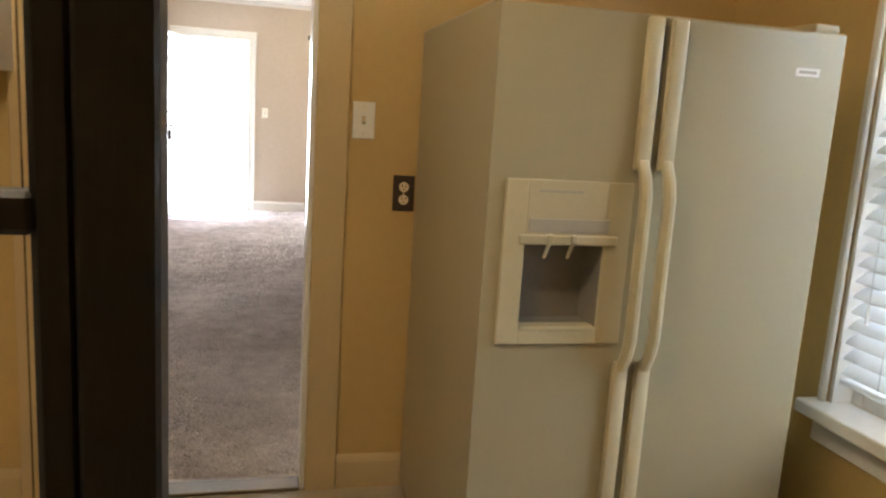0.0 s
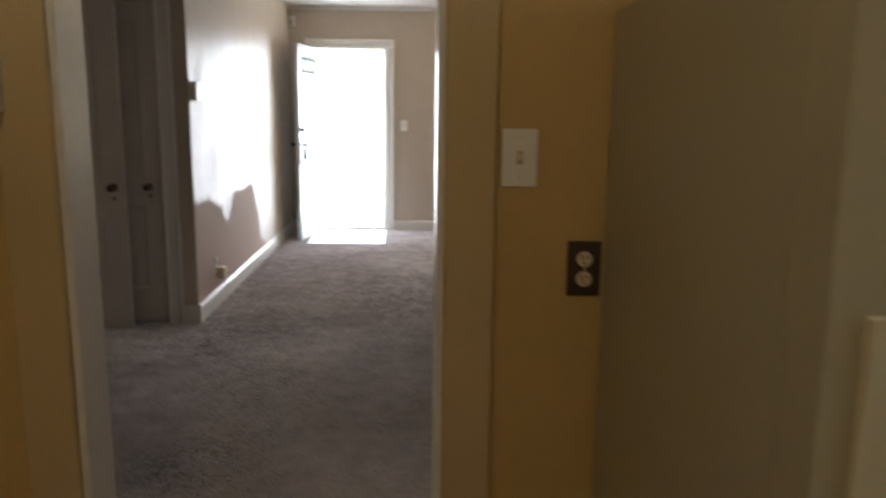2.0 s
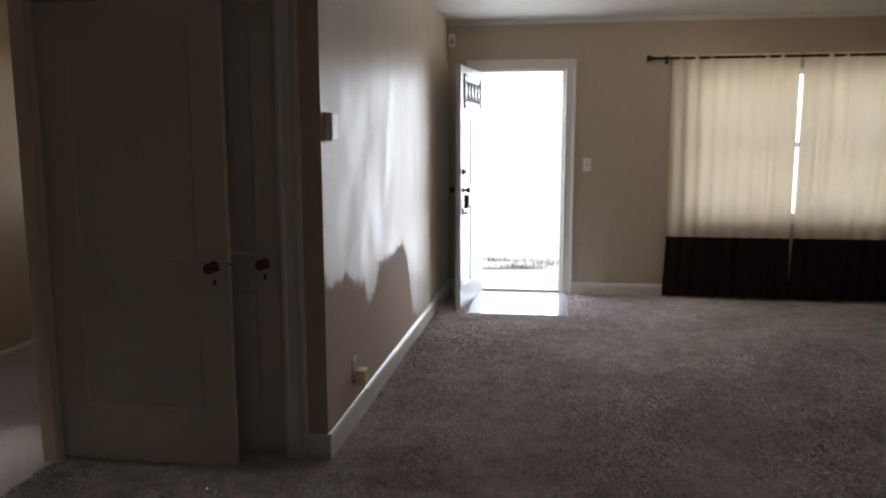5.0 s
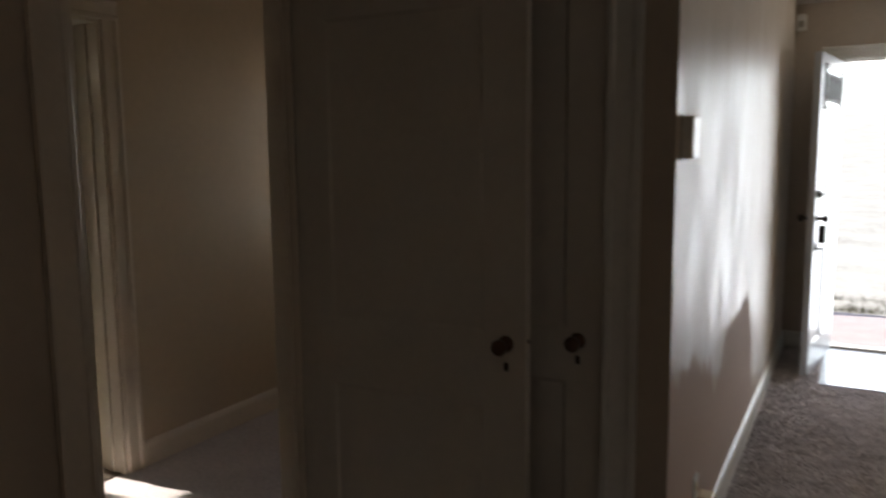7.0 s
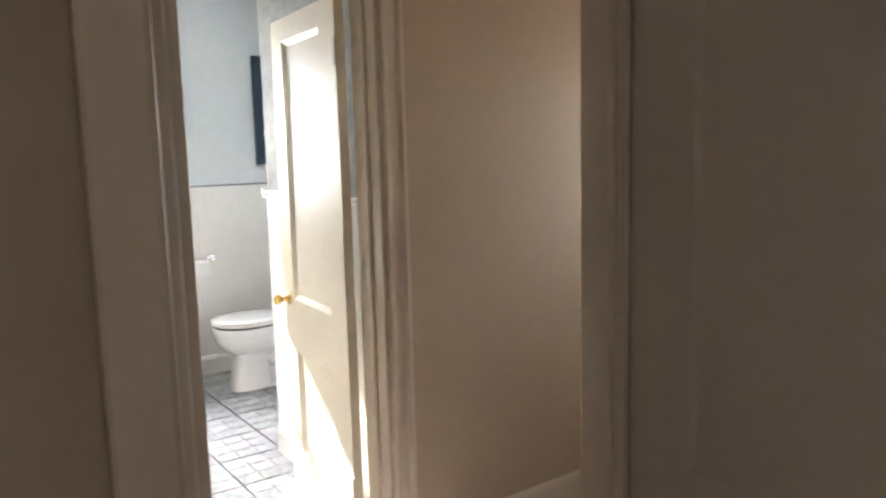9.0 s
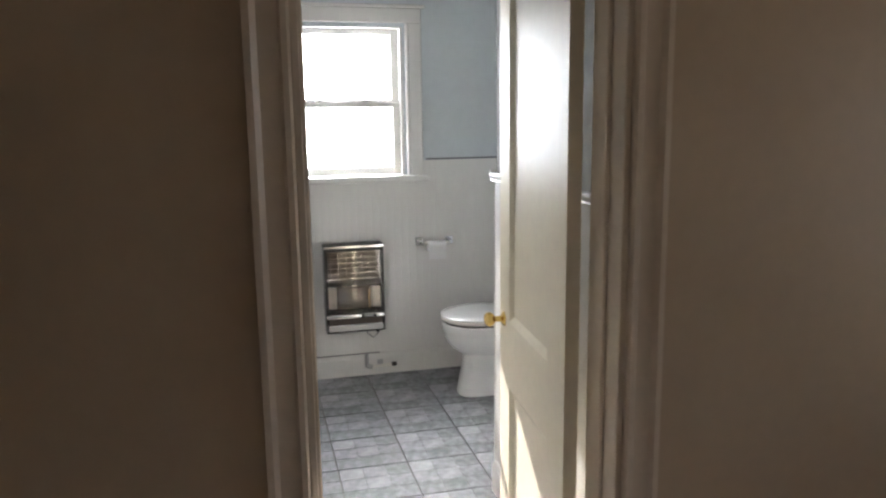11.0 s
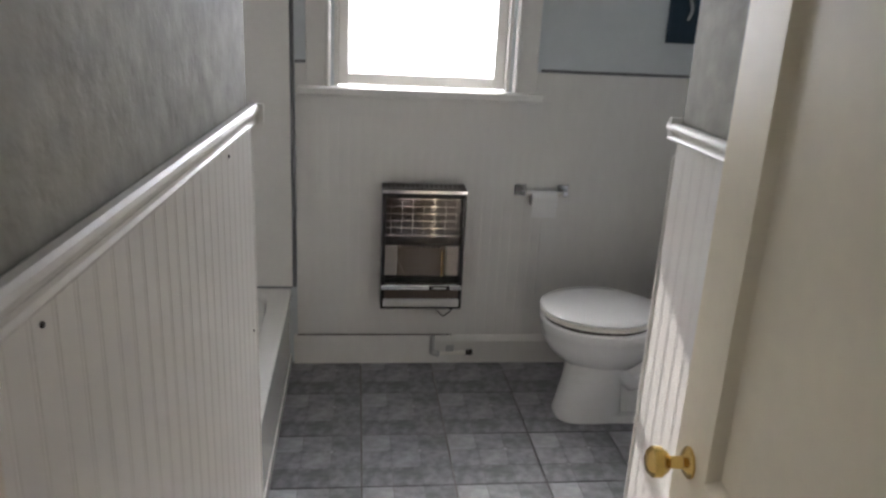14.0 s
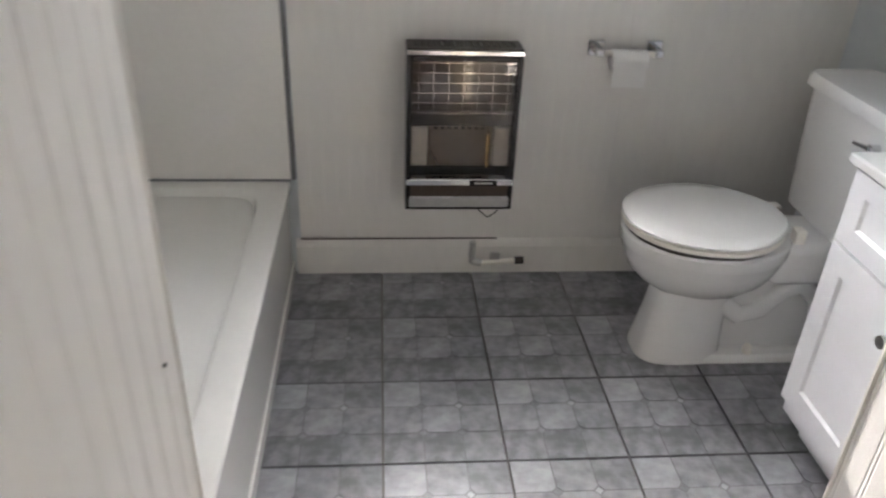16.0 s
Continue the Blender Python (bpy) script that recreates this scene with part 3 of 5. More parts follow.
def panel_leaf(w, h, t, panels, bevel=0.014, depth=0.008):
    """A panelled slab, x 0..w, y 0..t, z 0..h; panels (x0, x1, z0, z1) sunk with a sloped border on both faces."""
    bm = B()
    xs = sorted({0, w, *[v for p in panels for v in p[:2]]})
    zs = sorted({0, h, *[v for p in panels for v in p[2:]]})
    for y, dy in ((0.0, depth), (t, -depth)):
        for x0, x1 in zip(xs, xs[1:]):
            for z0, z1 in zip(zs, zs[1:]):
                q = [(x0, z0), (x1, z0), (x1, z1), (x0, z1)]
                if any(p[0] <= (x0 + x1) / 2 <= p[1] and p[2] <= (z0 + z1) / 2 <= p[3] for p in panels):
                    i = [(x0 + bevel, z0 + bevel), (x1 - bevel, z0 + bevel), (x1 - bevel, z1 - bevel), (x0 + bevel, z1 - bevel)]
                    o = [bm.verts.new((a, y, b)) for a, b in q]
                    n = [bm.verts.new((a, y + dy, b)) for a, b in i]
                    for k in range(4):
                        bm.faces.new((o[k], o[(k + 1) % 4], n[(k + 1) % 4], n[k]))
                    bm.faces.new(n)
                else:
                    bm.faces.new([bm.verts.new((a, y, b)) for a, b in q])
    for q in (((0, 0, 0), (0, t, 0), (0, t, h), (0, 0, h)), ((w, 0, 0), (w, t, 0), (w, t, h), (w, 0, h)), ((0, 0, h), (w, 0, h), (w, t, h), (0, t, h)), ((0, 0, 0), (w, 0, 0), (w, t, 0), (0, t, 0))):
        bm.faces.new([bm.verts.new(v) for v in q])
    bmesh.ops.remove_doubles(bm, verts=bm.verts, dist=0.0002)
    return bm


def hinge(parent, x, y, z, material, h=0.09):
    bm = rod(B(), (x, y, z - h / 2), (x, y, z + h / 2), 0.006, n=10)
    box(bm, x, x + 0.028, y - 0.002, y + 0.002, z - h / 2, z + h / 2)
    return part("hinge", bm, material, parent)


# open hall door, folded back before the closet
door = thing("door_1", pose(-1.735, 5.655, 0.008, 0, 0, 0.3), "open off-white two-panel hall door with dark knob", "door", "", "structure")
part("leaf", panel_leaf(0.80, 1.955, 0.035, [(0.13, 0.67, 0.24, 0.68), (0.13, 0.67, 0.90, 1.83)], 0.012, 0.004), DOOR_PAINT, door)
knob_set(door, 0.74, 0.0, 0.875, -1, BRONZE)
part("keyhole", box(B(), 0.733, 0.747, -0.002, 0.001, 0.795, 0.82, 0.001), BROWN_PLASTIC, door)
part("latch", box(B(), 0.7995, 0.804, 0.011, 0.024, 0.879, 0.890, 0.001), BRONZE, door)
# closet door, shut
door = thing("door_2", pose(-1.395, 5.815, 0.01), "closed off-white panelled closet door with dark knob", "door", "", "structure")
part("leaf", panel_leaf(0.635, 1.97, 0.035, [(0.11, 0.525, 0.22, 0.74), (0.11, 0.525, 0.90, 1.85)], 0.014, 0.007), DOOR_PAINT, door)
knob_set(door, 0.56, 0.0, 0.865, -1, BRONZE)
part("keyhole", box(B(), 0.553, 0.567, -0.002, 0.001, 0.795, 0.82, 0.001), BROWN_PLASTIC, door)
# bathroom door, open inwards: hinge at the north jamb
door = thing("door_3", pose(-3.124, 5.858, 0.012, 0, 0, 175.2), "open cream two-panel bathroom door with brass knob", "door", "", "structure")
part("leaf", panel_leaf(0.645, 1.965, 0.035, [(0.14, 0.53, 0.20, 0.648), (0.14, 0.53, 0.86, 1.88)], 0.022, 0.011), BATH_DOOR_PAINT, door)
knob_set(door, 0.59, 0.035, 0.855, 1, BRASS)
knob_set(door, 0.59, 0.0, 0.855, -1, BRASS)
part("latch_plate", box(B(), 0.644, 0.647, 0.006, 0.029, 0.81, 0.87), BRASS, door)
for z in (0.25, 1.78):
    hinge(door, -0.002, 0.037, z, HALL_TRIM)
# front door, open inwards
fd = thing("door_4", pose(-0.292, 9.64, 0.012, 0, 0, -98), "open white front door with iron grille light and dark lever", "door", "", "structure")
part("leaf", panel_leaf(0.77, 2.0, 0.044, [(0.10, 0.36, 0.18, 0.86), (0.41, 0.67, 0.18, 0.86), (0.10, 0.36, 1.02, 1.60), (0.41, 0.67, 1.02, 1.60)], 0.02, 0.009), FRONT_DOOR, fd)
part("fan_light", box(B(), 0.12, 0.65, -0.003, 0.047, 1.68, 1.92, 0.004), GLASS, fd, "small glass light")
bm = B()
for x0, x1, z0, z1 in ((0.10, 0.67, 1.66, 1.685), (0.10, 0.67, 1.915, 1.94), (0.10, 0.125, 1.66, 1.94), (0.645, 0.67, 1.66, 1.94)):
    box(bm, x0, x1, -0.012, 0.056, z0, z1, 0.003)
for k in range(5):
    c = Vector((0.17 + 0.107 * k, 0.05, 1.80))
    pts = [c + Vector((0.05 * math.cos(a), 0, 0.085 * math.sin(a))) for a in [i * math.pi / 6 for i in range(13)]]
    for p, q in zip(pts, pts[1:]):
        rod(bm, p, q, 0.006, n=6)
part("iron_grille", bm, DARK_METAL, fd, "black scrolled iron grille")
for z, r in ((1.14, 0.026),):
    part("deadbolt", turned(B(), [(r, 0), (r, 0.012), (0.012, 0.02), (0.012, 0.03)], Matrix.Translation((0.70, 0.044, z)) @ Matrix.Rotation(radians(-90), 4, "X")), DARK_METAL, fd, smooth=True)
knob_set(fd, 0.70, 0.044, 0.99, 1, DARK_METAL, "handle")
knob_set(fd, 0.70, 0.0, 0.99, -1, DARK_METAL, "handle")
part("lock_box", box(B(), 0.672, 0.728, 0.06, 0.10, 0.84, 0.95, 0.008, 2), DARK_METAL, fd, "black key lock box")
part("lever", rod(box(B(), 0.685, 0.715, 0.044, 0.054, 0.78, 0.84, 0.003), (0.70, 0.07, 0.80), (0.60, 0.075, 0.80), 0.011, 0.008), DARK_METAL, fd)

# dark glazed door standing open in the kitchen
gd = thing("door_5", pose(0.650, 0.655, 0.01, 0, 0, 180), "open dark-stained kitchen door with glass panes", "door", "", "structure")
bm = B()
box(bm, 0.0, 0.047, -0.02, 0.02, 0, 2.0, 0.003)
box(bm, 0.047, 0.073, -0.011, 0.011, 0.2, 1.92, 0.005)
box(bm, 0.668, 0.76, -0.02, 0.02, 0, 2.0, 0.003)
for z0, z1 in ((0, 0.22), (1.90, 2.0)):
    box(bm, 0.047, 0.668, -0.02, 0.02, z0, z1, 0.003)
part("leaf_frame", bm, DARK_WOOD, gd)
levels = [0.22, 0.72, 1.216, 1.90]
for z in levels[1:-1]:
    part("muntin", box(B(), 0.070, 0.668, -0.012, 0.012, z - 0.013, z + 0.013, 0.004), DARK_WOOD, gd)
for x in (0.284, 0.476):
    part("muntin", box(B(), x - 0.012, x + 0.012, -0.011, 0.011, 0.22, 1.90, 0.004), DARK_WOOD, gd)
for x0, x1 in ((0.078, 0.284), (0.284, 0.476), (0.476, 0.668)):
    for z0, z1 in zip(levels, levels[1:]):
        p = part("pane", box(B(), x0, x1, -0.002, 0.002, z0, z1), GLASS, gd)
        p.visible_shadow = False


# ---- kitchen things ----
def wall_plate(name, m, label, category, material, kind_of):
    """A plate on a wall: local x across, z up, y out of the wall (negative)."""
    t = thing(name, m, label, category)
    part("plate", box(B(), -0.036, 0.036, -0.006, 0.0, -0.059, 0.059, 0.004, 2), material, t)
    if kind_of == "switch":
        part("toggle", box(B(), -0.005, 0.005, -0.016, -0.005, -0.004, 0.012, 0.002), IVORY, t)
        part("slot", box(B(), -0.006, 0.006, -0.0075, -0.005, -0.013, 0.013, 0.001), GREY_PLASTIC, t)
    if kind_of == "outlet":
        for z in (-0.021, 0.021):
            s = part("socket", turned(B(), [(0.0165, 0), (0.0165, 0.003), (0.0155, 0.004)], Matrix.Translation((0, -0.005, z)) @ Matrix.Rotation(radians(90), 4, "X"), 16), IVORY, t, "ivory socket face")
            for x, hh in ((-0.006, 0.005), (0.006, 0.004)):
                part("slot", box(B(), x - 0.0012, x + 0.0012, -0.0102, -0.008, z - hh + 0.004, z + hh + 0.004), BLACK, s)
            part("slot", rod(B(), (0, -0.0102, z - 0.008), (0, -0.008, z - 0.008), 0.0026, n=8), BLACK, s)
    for z in ((-0.042, 0.042) if kind_of != "outlet" else (0.0,)):
        part("screw", rod(B(), (0, -0.0075, z), (0, -0.005, z), 0.003, n=8), IVORY, t)
    return t


wall_plate("light_switch", pose(1.013, KY, 1.265), "ivory toggle light switch plate on the kitchen wall", "switch", WHITE_PLASTIC, "switch")
wall_plate("power_outlet", pose(1.155, KY, 1.035), "dark brown duplex power outlet on the kitchen wall", "outlet", BROWN_PLASTIC, "outlet")
wall_plate("light_switch", pose(0.692, LY, 1.193), "white light switch beside the front door", "switch", WHITE_PLASTIC, "switch")


def fridge():
    f = thing("refrigerator", pose(0, 0, 0), "almond-white side-by-side refrigerator with ice dispenser", "refrigerator")
    X0, X1, XG, YF, YB, ZT = 1.187, 2.045, 1.570, 1.757, 1.825, 1.543
    part("body", box(B(), X0 + 0.004, X1 - 0.004, YB + 0.008, 2.60, 0.02, 1.557, 0.006, 2), FRIDGE, f)
    part("gasket", box(B(), X0 + 0.014, X1 - 0.014, YB - 0.002, YB + 0.01, 0.12, ZT - 0.012), GASKET_GAP_SHADE, f)
    part("kick_grille", box(B(), X0 + 0.01, X1 - 0.01, YF + 0.05, YB + 0.02, 0.015, 0.10, 0.004), GREY_PLASTIC, f)
    # freezer door with the dispenser's opening
    bm = B()
    d0, d1, z0, z1 = 1.278, 1.470, 0.826, 1.024
    for a0, a1, b0, b1 in ((X0, d0, 0.11, ZT), (d1, XG - 0.004, 0.11, ZT), (d0, d1, 0.11, z0), (d0, d1, z1, ZT)):
        box(bm, a0, a1, YF, YB, b0, b1)
    bmesh.ops.remove_doubles(bm, verts=bm.verts, dist=0.0005)
    door = part("freezer_door", bm, FRIDGE, f)
    # dispenser: frame, recess, grille, levers
    bm = B()
    for a0, a1, b0, b1 in ((1.226, d0, 0.79, 1.17), (d1, 1.532, 0.79, 1.17), (d0, d1, 0.79, z0), (d0, d1, z1 + 0.012, 1.17)):
        box(bm, a0, a1, YF - 0.008, YF + 0.002, b0, b1, 0.0015)
    disp = part("dispenser_frame", bm, FRIDGE_TRIM, f, "cream plastic dispenser frame")
    bm = B()
    for q in (((d0, YF, z0), (d1, YF, z0), (d1 - 0.02, YF + 0.058, z0 + 0.012), (d0 + 0.012, YF + 0.058, z0 + 0.012)),
              ((d0, YF, z1), (d1, YF, z1), (d1 - 0.02, YF + 0.058, z1), (d0 + 0.012, YF + 0.058, z1)),
              ((d0, YF, z0), (d0, YF, z1), (d0 + 0.012, YF + 0.058, z1), (d0 + 0.012, YF + 0.058, z0 + 0.012)),
              ((d1, YF, z0), (d1, YF, z1), (d1 - 0.02, YF + 0.058, z1), (d1 - 0.02, YF + 0.058, z0 + 0.012)),
              ((d0 + 0.012, YF + 0.058, z0 + 0.012), (d1 - 0.02, YF + 0.058, z0 + 0.012), (d1 - 0.02, YF + 0.058, z1), (d0 + 0.012, YF + 0.058, z1))):
        bm.faces.new([bm.verts.new(v) for v in q])
    bmesh.ops.remove_doubles(bm, verts=bm.verts, dist=0.0002)
    part("dispenser_recess", bm, RECESS_SHADE, disp)
    part("drip_tray", box(B(), d0 + 0.004, d1 - 0.004, YF - 0.010, YF + 0.05, z0 - 0.004, z0 + 0.006, 0.002), FRIDGE_TRIM, disp)
    part("control_panel", box(B(), 1.284, 1.478, YF - 0.0105, YF - 0.006, 1.052, 1.083, 0.001), GREY_PLASTIC, disp, "grey control strip")
    part("label_bar", box(B(), 1.302, 1.408, YF - 0.0095, YF - 0.007, 1.142, 1.148), GREY_PLASTIC, disp)
    part("lip", box(B(), 1.262, 1.50, YF - 0.016, YF - 0.004, z1, z1 + 0.022, 0.003), FRIDGE_TRIM, disp)
    for x in (1.335, 1.392):
        bm = box(B(), x - 0.008, x + 0.008, YF - 0.022, YF - 0.006, z1 + 0.006, z1 + 0.024, 0.002)
        rod(bm, (x, YF - 0.016, z1 + 0.012), (x - 0.004, YF + 0.004, z1 - 0.032), 0.005, 0.004, 8)
        part("dispenser_lever", bm, FRIDGE_TRIM, disp, smooth=True)
    part("fridge_door", box(B(), XG + 0.004, X1, YF, YB, 0.11, ZT, 0.006, 2), FRIDGE, f)
    # long moulded handles either side of the gap
    for x, sg in ((XG - 0.028, -1), (XG + 0.031, 1)):
        bm = box(B(), x - 0.019, x + 0.019, YF - 0.020, YF + 0.001, 1.20, ZT - 0.004, 0.007, 2)
        box(bm, x - 0.019, x + 0.019, YF - 0.020, YF + 0.001, 0.12, 0.745, 0.007, 2)
        outline = [(0.014 * math.cos(a), 0.017 * math.sin(a)) for a in [i * math.pi / 5 for i in range(10)]]
        rows = []
        for k in range(13):
            u = k / 12
            z = 1.225 - u * (1.225 - 0.725)
            out = 0.012 + 0.034 * min(1, min(u, 1 - u) / 0.14) ** 0.7
            rows.append([Vector((x + a, YF - out + b, z)) for a, b in outline])
        lofted(bm, rows)
        part("handle", bm, FRIDGE_TRIM, f, "cream moulded handle", smooth=True)
    badge = part("badge", box(B(), 1.916, 1.980, YF - 0.003, YF + 0.001, 1.438, 1.458, 0.001), WHITE_PLASTIC, f, "small white badge")
    part("lettering_bar", box(B(), 1.924, 1.972, YF - 0.0038, YF - 0.002, 1.445, 1.452), GREY_PLASTIC, badge)
    part("hinge_cover", box(B(), 1.965, 2.035, YF + 0.015, YB + 0.06, ZT + 0.001, ZT + 0.022, 0.006, 2), FRIDGE_TRIM, f)


fridge()


def upper_cabinet():
    c = thing("wall_cabinet", pose(-0.77, 2.30, 1.345), "grey-beige painted wall cabinet beside the kitchen doorway", "cabinet")
    part("body", box(B(), 0, 0.775, 0.0, 0.318, 0, 0.75, 0.003), CABINET_PAINT, c)
    for x0, x1 in ((0.006, 0.384), (0.390, 0.769)):
        d = part("door", panel_leaf(x1 - x0, 0.738, 0.019, [(0.06, x1 - x0 - 0.06, 0.06, 0.678)], 0.01, 0.006), CABINET_PAINT, c)
        d.location = (x0, -0.020, 0.006)
        part("knob", turned(B(), [(0.006, 0), (0.006, 0.012), (0.014, 0.018), (0.014, 0.024), (0.006, 0.028)], Matrix.Translation(((x1 - x0) * (0.88 if x0 < 0.1 else 0.12), 0.0, 0.08)) @ Matrix.Rotation(radians(90), 4, "X")), DARK_METAL, d, smooth=True)


upper_cabinet()


def kitchen_window():
    w = thing("window_2", pose(2.30, 0.90, 0.55), "white kitchen sash window with a deep painted sill", "window", "", "structure")
    W, HH = 1.02, 1.37
    for a0, a1, b0, b1 in ((0, 0.05, 0, HH), (W - 0.05, W, 0, HH), (0.05, W - 0.05, 0, 0.05), (0.05, W - 0.05, HH - 0.05, HH), (0.05, W - 0.05, HH / 2 - 0.02, HH / 2 + 0.02)):
        part("window_frame", box(B(), 0.07, 0.12, a0, a1, b0, b1, 0.004), TRIM, w)
    for b0, b1 in ((0.05, HH / 2 - 0.02), (HH / 2 + 0.02, HH - 0.05)):
        p = part("pane", box(B(), 0.093, 0.097, 0.05, W - 0.05, b0, b1), GLASS, w)
        p.visible_shadow = False
    part("window_sill", box(B(), -0.075, 0.068, -0.05, W + 0.045, -0.037, 0.004, 0.006, 2), TRIM, w)
    part("apron", box(B(), -0.018, -0.002, -0.03, W + 0.03, -0.12, -0.04, 0.004), TRIM, w)
    for a0, a1 in ((-0.026, 0.0), (W, W + 0.026)):
        part("casing", box(B(), -0.02, -0.002, a0, a1, 0.0, HH + 0.08, 0.005), TRIM, w)
    part("casing", box(B(), -0.022, -0.002, 0, W, HH, HH + 0.08, 0.005), TRIM, w)
    for a0, a1, b0, b1 in ((0.0, 0.012, 0.004, HH), (W - 0.012, W, 0.004, HH), (0.012, W - 0.012, HH - 0.012, HH)):
        part("jamb", box(B(), 0.002, 0.07, a0, a1, b0, b1), TRIM, w)
    bl = thing("window_blind", pose(2.318, 0.917, 0.615), "white horizontal slat blind lowered over the kitchen window", "blind")
    part("head_rail", box(B(), -0.01, 0.035, 0, 0.985, 1.24, 1.285, 0.004), BLIND, bl)
    part("bottom_rail", box(B(), -0.008, 0.03, 0, 0.985, 0.0, 0.018, 0.004), BLIND, bl)
    curve = [(-0.025 + 0.005 * k, 0.004 * (1 - ((k - 5) / 5) ** 2)) for k in range(11)]
    outline = curve + [(x, z - 0.0018) for x, z in reversed(curve)]
    me = mesh_of(lofted(B(), [[Vector((x, y, z)) for x, z in outline] for y in (0.0, 0.985)]), "slat", BLIND, smooth=True)
    n = 27
    for k in range(n):
        s = new("slat", me)
        s.parent = bl
        s.matrix_local = pose(0.012, 0, 0.045 + k * 0.0445, 0, -36, 0)
    for y in (0.12, 0.48, 0.84):
        part("cord", rod(B(), (-0.016, y, 0.01), (-0.016, y, 1.25), 0.0012, n=5), BLIND, bl)
    part("tassel", rod(rod(B(), (-0.03, 0.90, 0.25), (-0.03, 0.90, 1.25), 0.0015, n=5), (-0.03, 0.90, 0.2), (-0.03, 0.90, 0.25), 0.006, 0.003, 8), BLIND, bl)


kitchen_window()


# ---- living room things ----
def dome_light():
    c = thing("ceiling_light", pose(1.74, 8.0, H), "glowing white glass dome ceiling light, switched on", "ceiling light", "dome ceiling lights")
    part("canopy", turned(B(), [(0.13, 0), (0.13, -0.012), (0.10, -0.028), (0.095, -0.03)]), BRASS, c, smooth=True)
    g = bpy.data.materials.new("glowing_glass")
    g.use_nodes = True
    b = g.node_tree.nodes["Principled BSDF"]
    b.inputs["Base Color"].default_value = (0.9, 0.85, 0.75, 1)
    b.inputs["Emission Color"].default_value = (1.0, 0.83, 0.58, 1)
    b.inputs["Emission Strength"].default_value = 6.0
    rows = [(0.10, -0.03)] + [(0.115 * math.cos(a), -0.045 - 0.085 * math.sin(a)) for a in [i * math.pi / 14 for i in range(7)]] + [(0.012, -0.131)]
    sh = part("glass_shade", turned(B(), rows, n=24), g, c, "glowing white glass shade", smooth=True)
    sh.visible_shadow = False
    part("finial", turned(B(), [(0.010, -0.128), (0.010, -0.138), (0.004, -0.146)], n=10), BRASS, c, smooth=True)

    return c


dome = dome_light()
copy_thing(dome, pose(0.35, 0.95, H))


def curtain(x0, x1, name_seed, label):
    rng = random.Random(name_seed)
    c = thing("curtain", pose(0, LY - 0.10, 0), label, "curtain", "curtains at the front window")
    folds = [rng.uniform(0.5, 1.0) for _ in range(14)]
    n = 120

    def wave(u, z):
        k = u * 9.0
        amp = 0.020 * folds[int(k) % 14] * (0.55 + 0.45 * (1 - z / 2.1))
        return amp * math.sin(k * 2 * math.pi + 0.6 * math.sin(z * 1.7 + name_seed)) + 0.006 * math.sin(k * 5.1 + z)

    def sheet(z0, z1, rows, flare=0.0):
        bm = B()
        grid = []
        for j in range(rows + 1):
            z = z0 + (z1 - z0) * j / rows
            e = flare * (1 - (z - z0) / (z1 - z0))
            grid.append([(bm.verts.new((x0 - e + (x1 - x0 + 2 * e) * i / n, wave(i / n, z), z)), bm.verts.new((x0 - e + (x1 - x0 + 2 * e) * i / n, wave(i / n, z) + 0.003, z))) for i in range(n + 1)])
        for a, b in zip(grid, grid[1:]):
            for i in range(n):
                bm.faces.new((a[i][0], a[i + 1][0], b[i + 1][0], b[i][0]))
        return bm
    part("cream_cloth", sheet(0.565, 2.075, 24), CURTAIN, c, "cream upper cloth lit from behind", smooth=True)
    part("dark_band", sheet(0.03, 0.567, 10, 0.02), CURTAIN_DARK, c, "dark brown bottom band", smooth=True)
    part("hem", sheet(2.072, 2.135, 2), CURTAIN, c, smooth=True)


curtain(1.39, 2.425, 3, "cream curtain with dark brown lower band")
curtain(2.455, 3.50, 8, "cream curtain with dark brown lower band")
r = thing("curtain_rod", pose(0, LY - 0.10, 2.105), "dark metal curtain rod with flared finials", "curtain rod")
part("rod", rod(B(), (1.25, 0, 0), (3.66, 0, 0), 0.011), DARK_METAL, r, smooth=True)
for x, sg in ((1.25, -1), (3.66, 1)):
    part("finial", turned(B(), [(0.011, 0), (0.018, 0.006), (0.014, 0.02), (0.024, 0.055), (0.030, 0.07), (0.026, 0.076)], Matrix.Translation((x, 0, 0)) @ Matrix.Rotation(radians(90 * sg), 4, "Y"), 14), DARK_METAL, r, smooth=True)
    part("bracket", rod(box(B(), x + 0.10 * -sg - 0.012, x + 0.10 * -sg + 0.012, 0.09, 0.099, -0.04, 0.03, 0.002), (x + 0.10 * -sg, 0.0, 0), (x + 0.10 * -sg, 0.095, 0), 0.006, n=8), DARK_METAL, r)


def front_window():
    w = thing("window_3", pose(1.50, LY, 0.72), "wide white front window behind the curtains", "window", "", "structure")
    for x0, x1, z0, z1 in ((0, 0.05, 0, 1.3), (1.85, 1.9, 0, 1.3), (0.05, 1.85, 0, 0.05), (0.05, 1.85, 1.25, 1.3), (0.93, 0.97, 0.05, 1.25), (0.05, 0.93, 0.63, 0.67), (0.97, 1.85, 0.63, 0.67)):
        part("window_frame", box(B(), x0, x1, 0.06, 0.11, z0, z1, 0.004), TRIM, w)
    for x0, x1 in ((0.05, 0.93), (0.97, 1.85)):
        for z0, z1 in ((0.05, 0.63), (0.67, 1.25)):
            p = part("pane", box(B(), x0, x1, 0.083, 0.087, z0, z1), GLASS, w)
            p.visible_shadow = False
    part("window_sill", box(B(), -0.06, 1.96, -0.045, 0.058, -0.03, 0.004, 0.005), TRIM, w)


front_window()

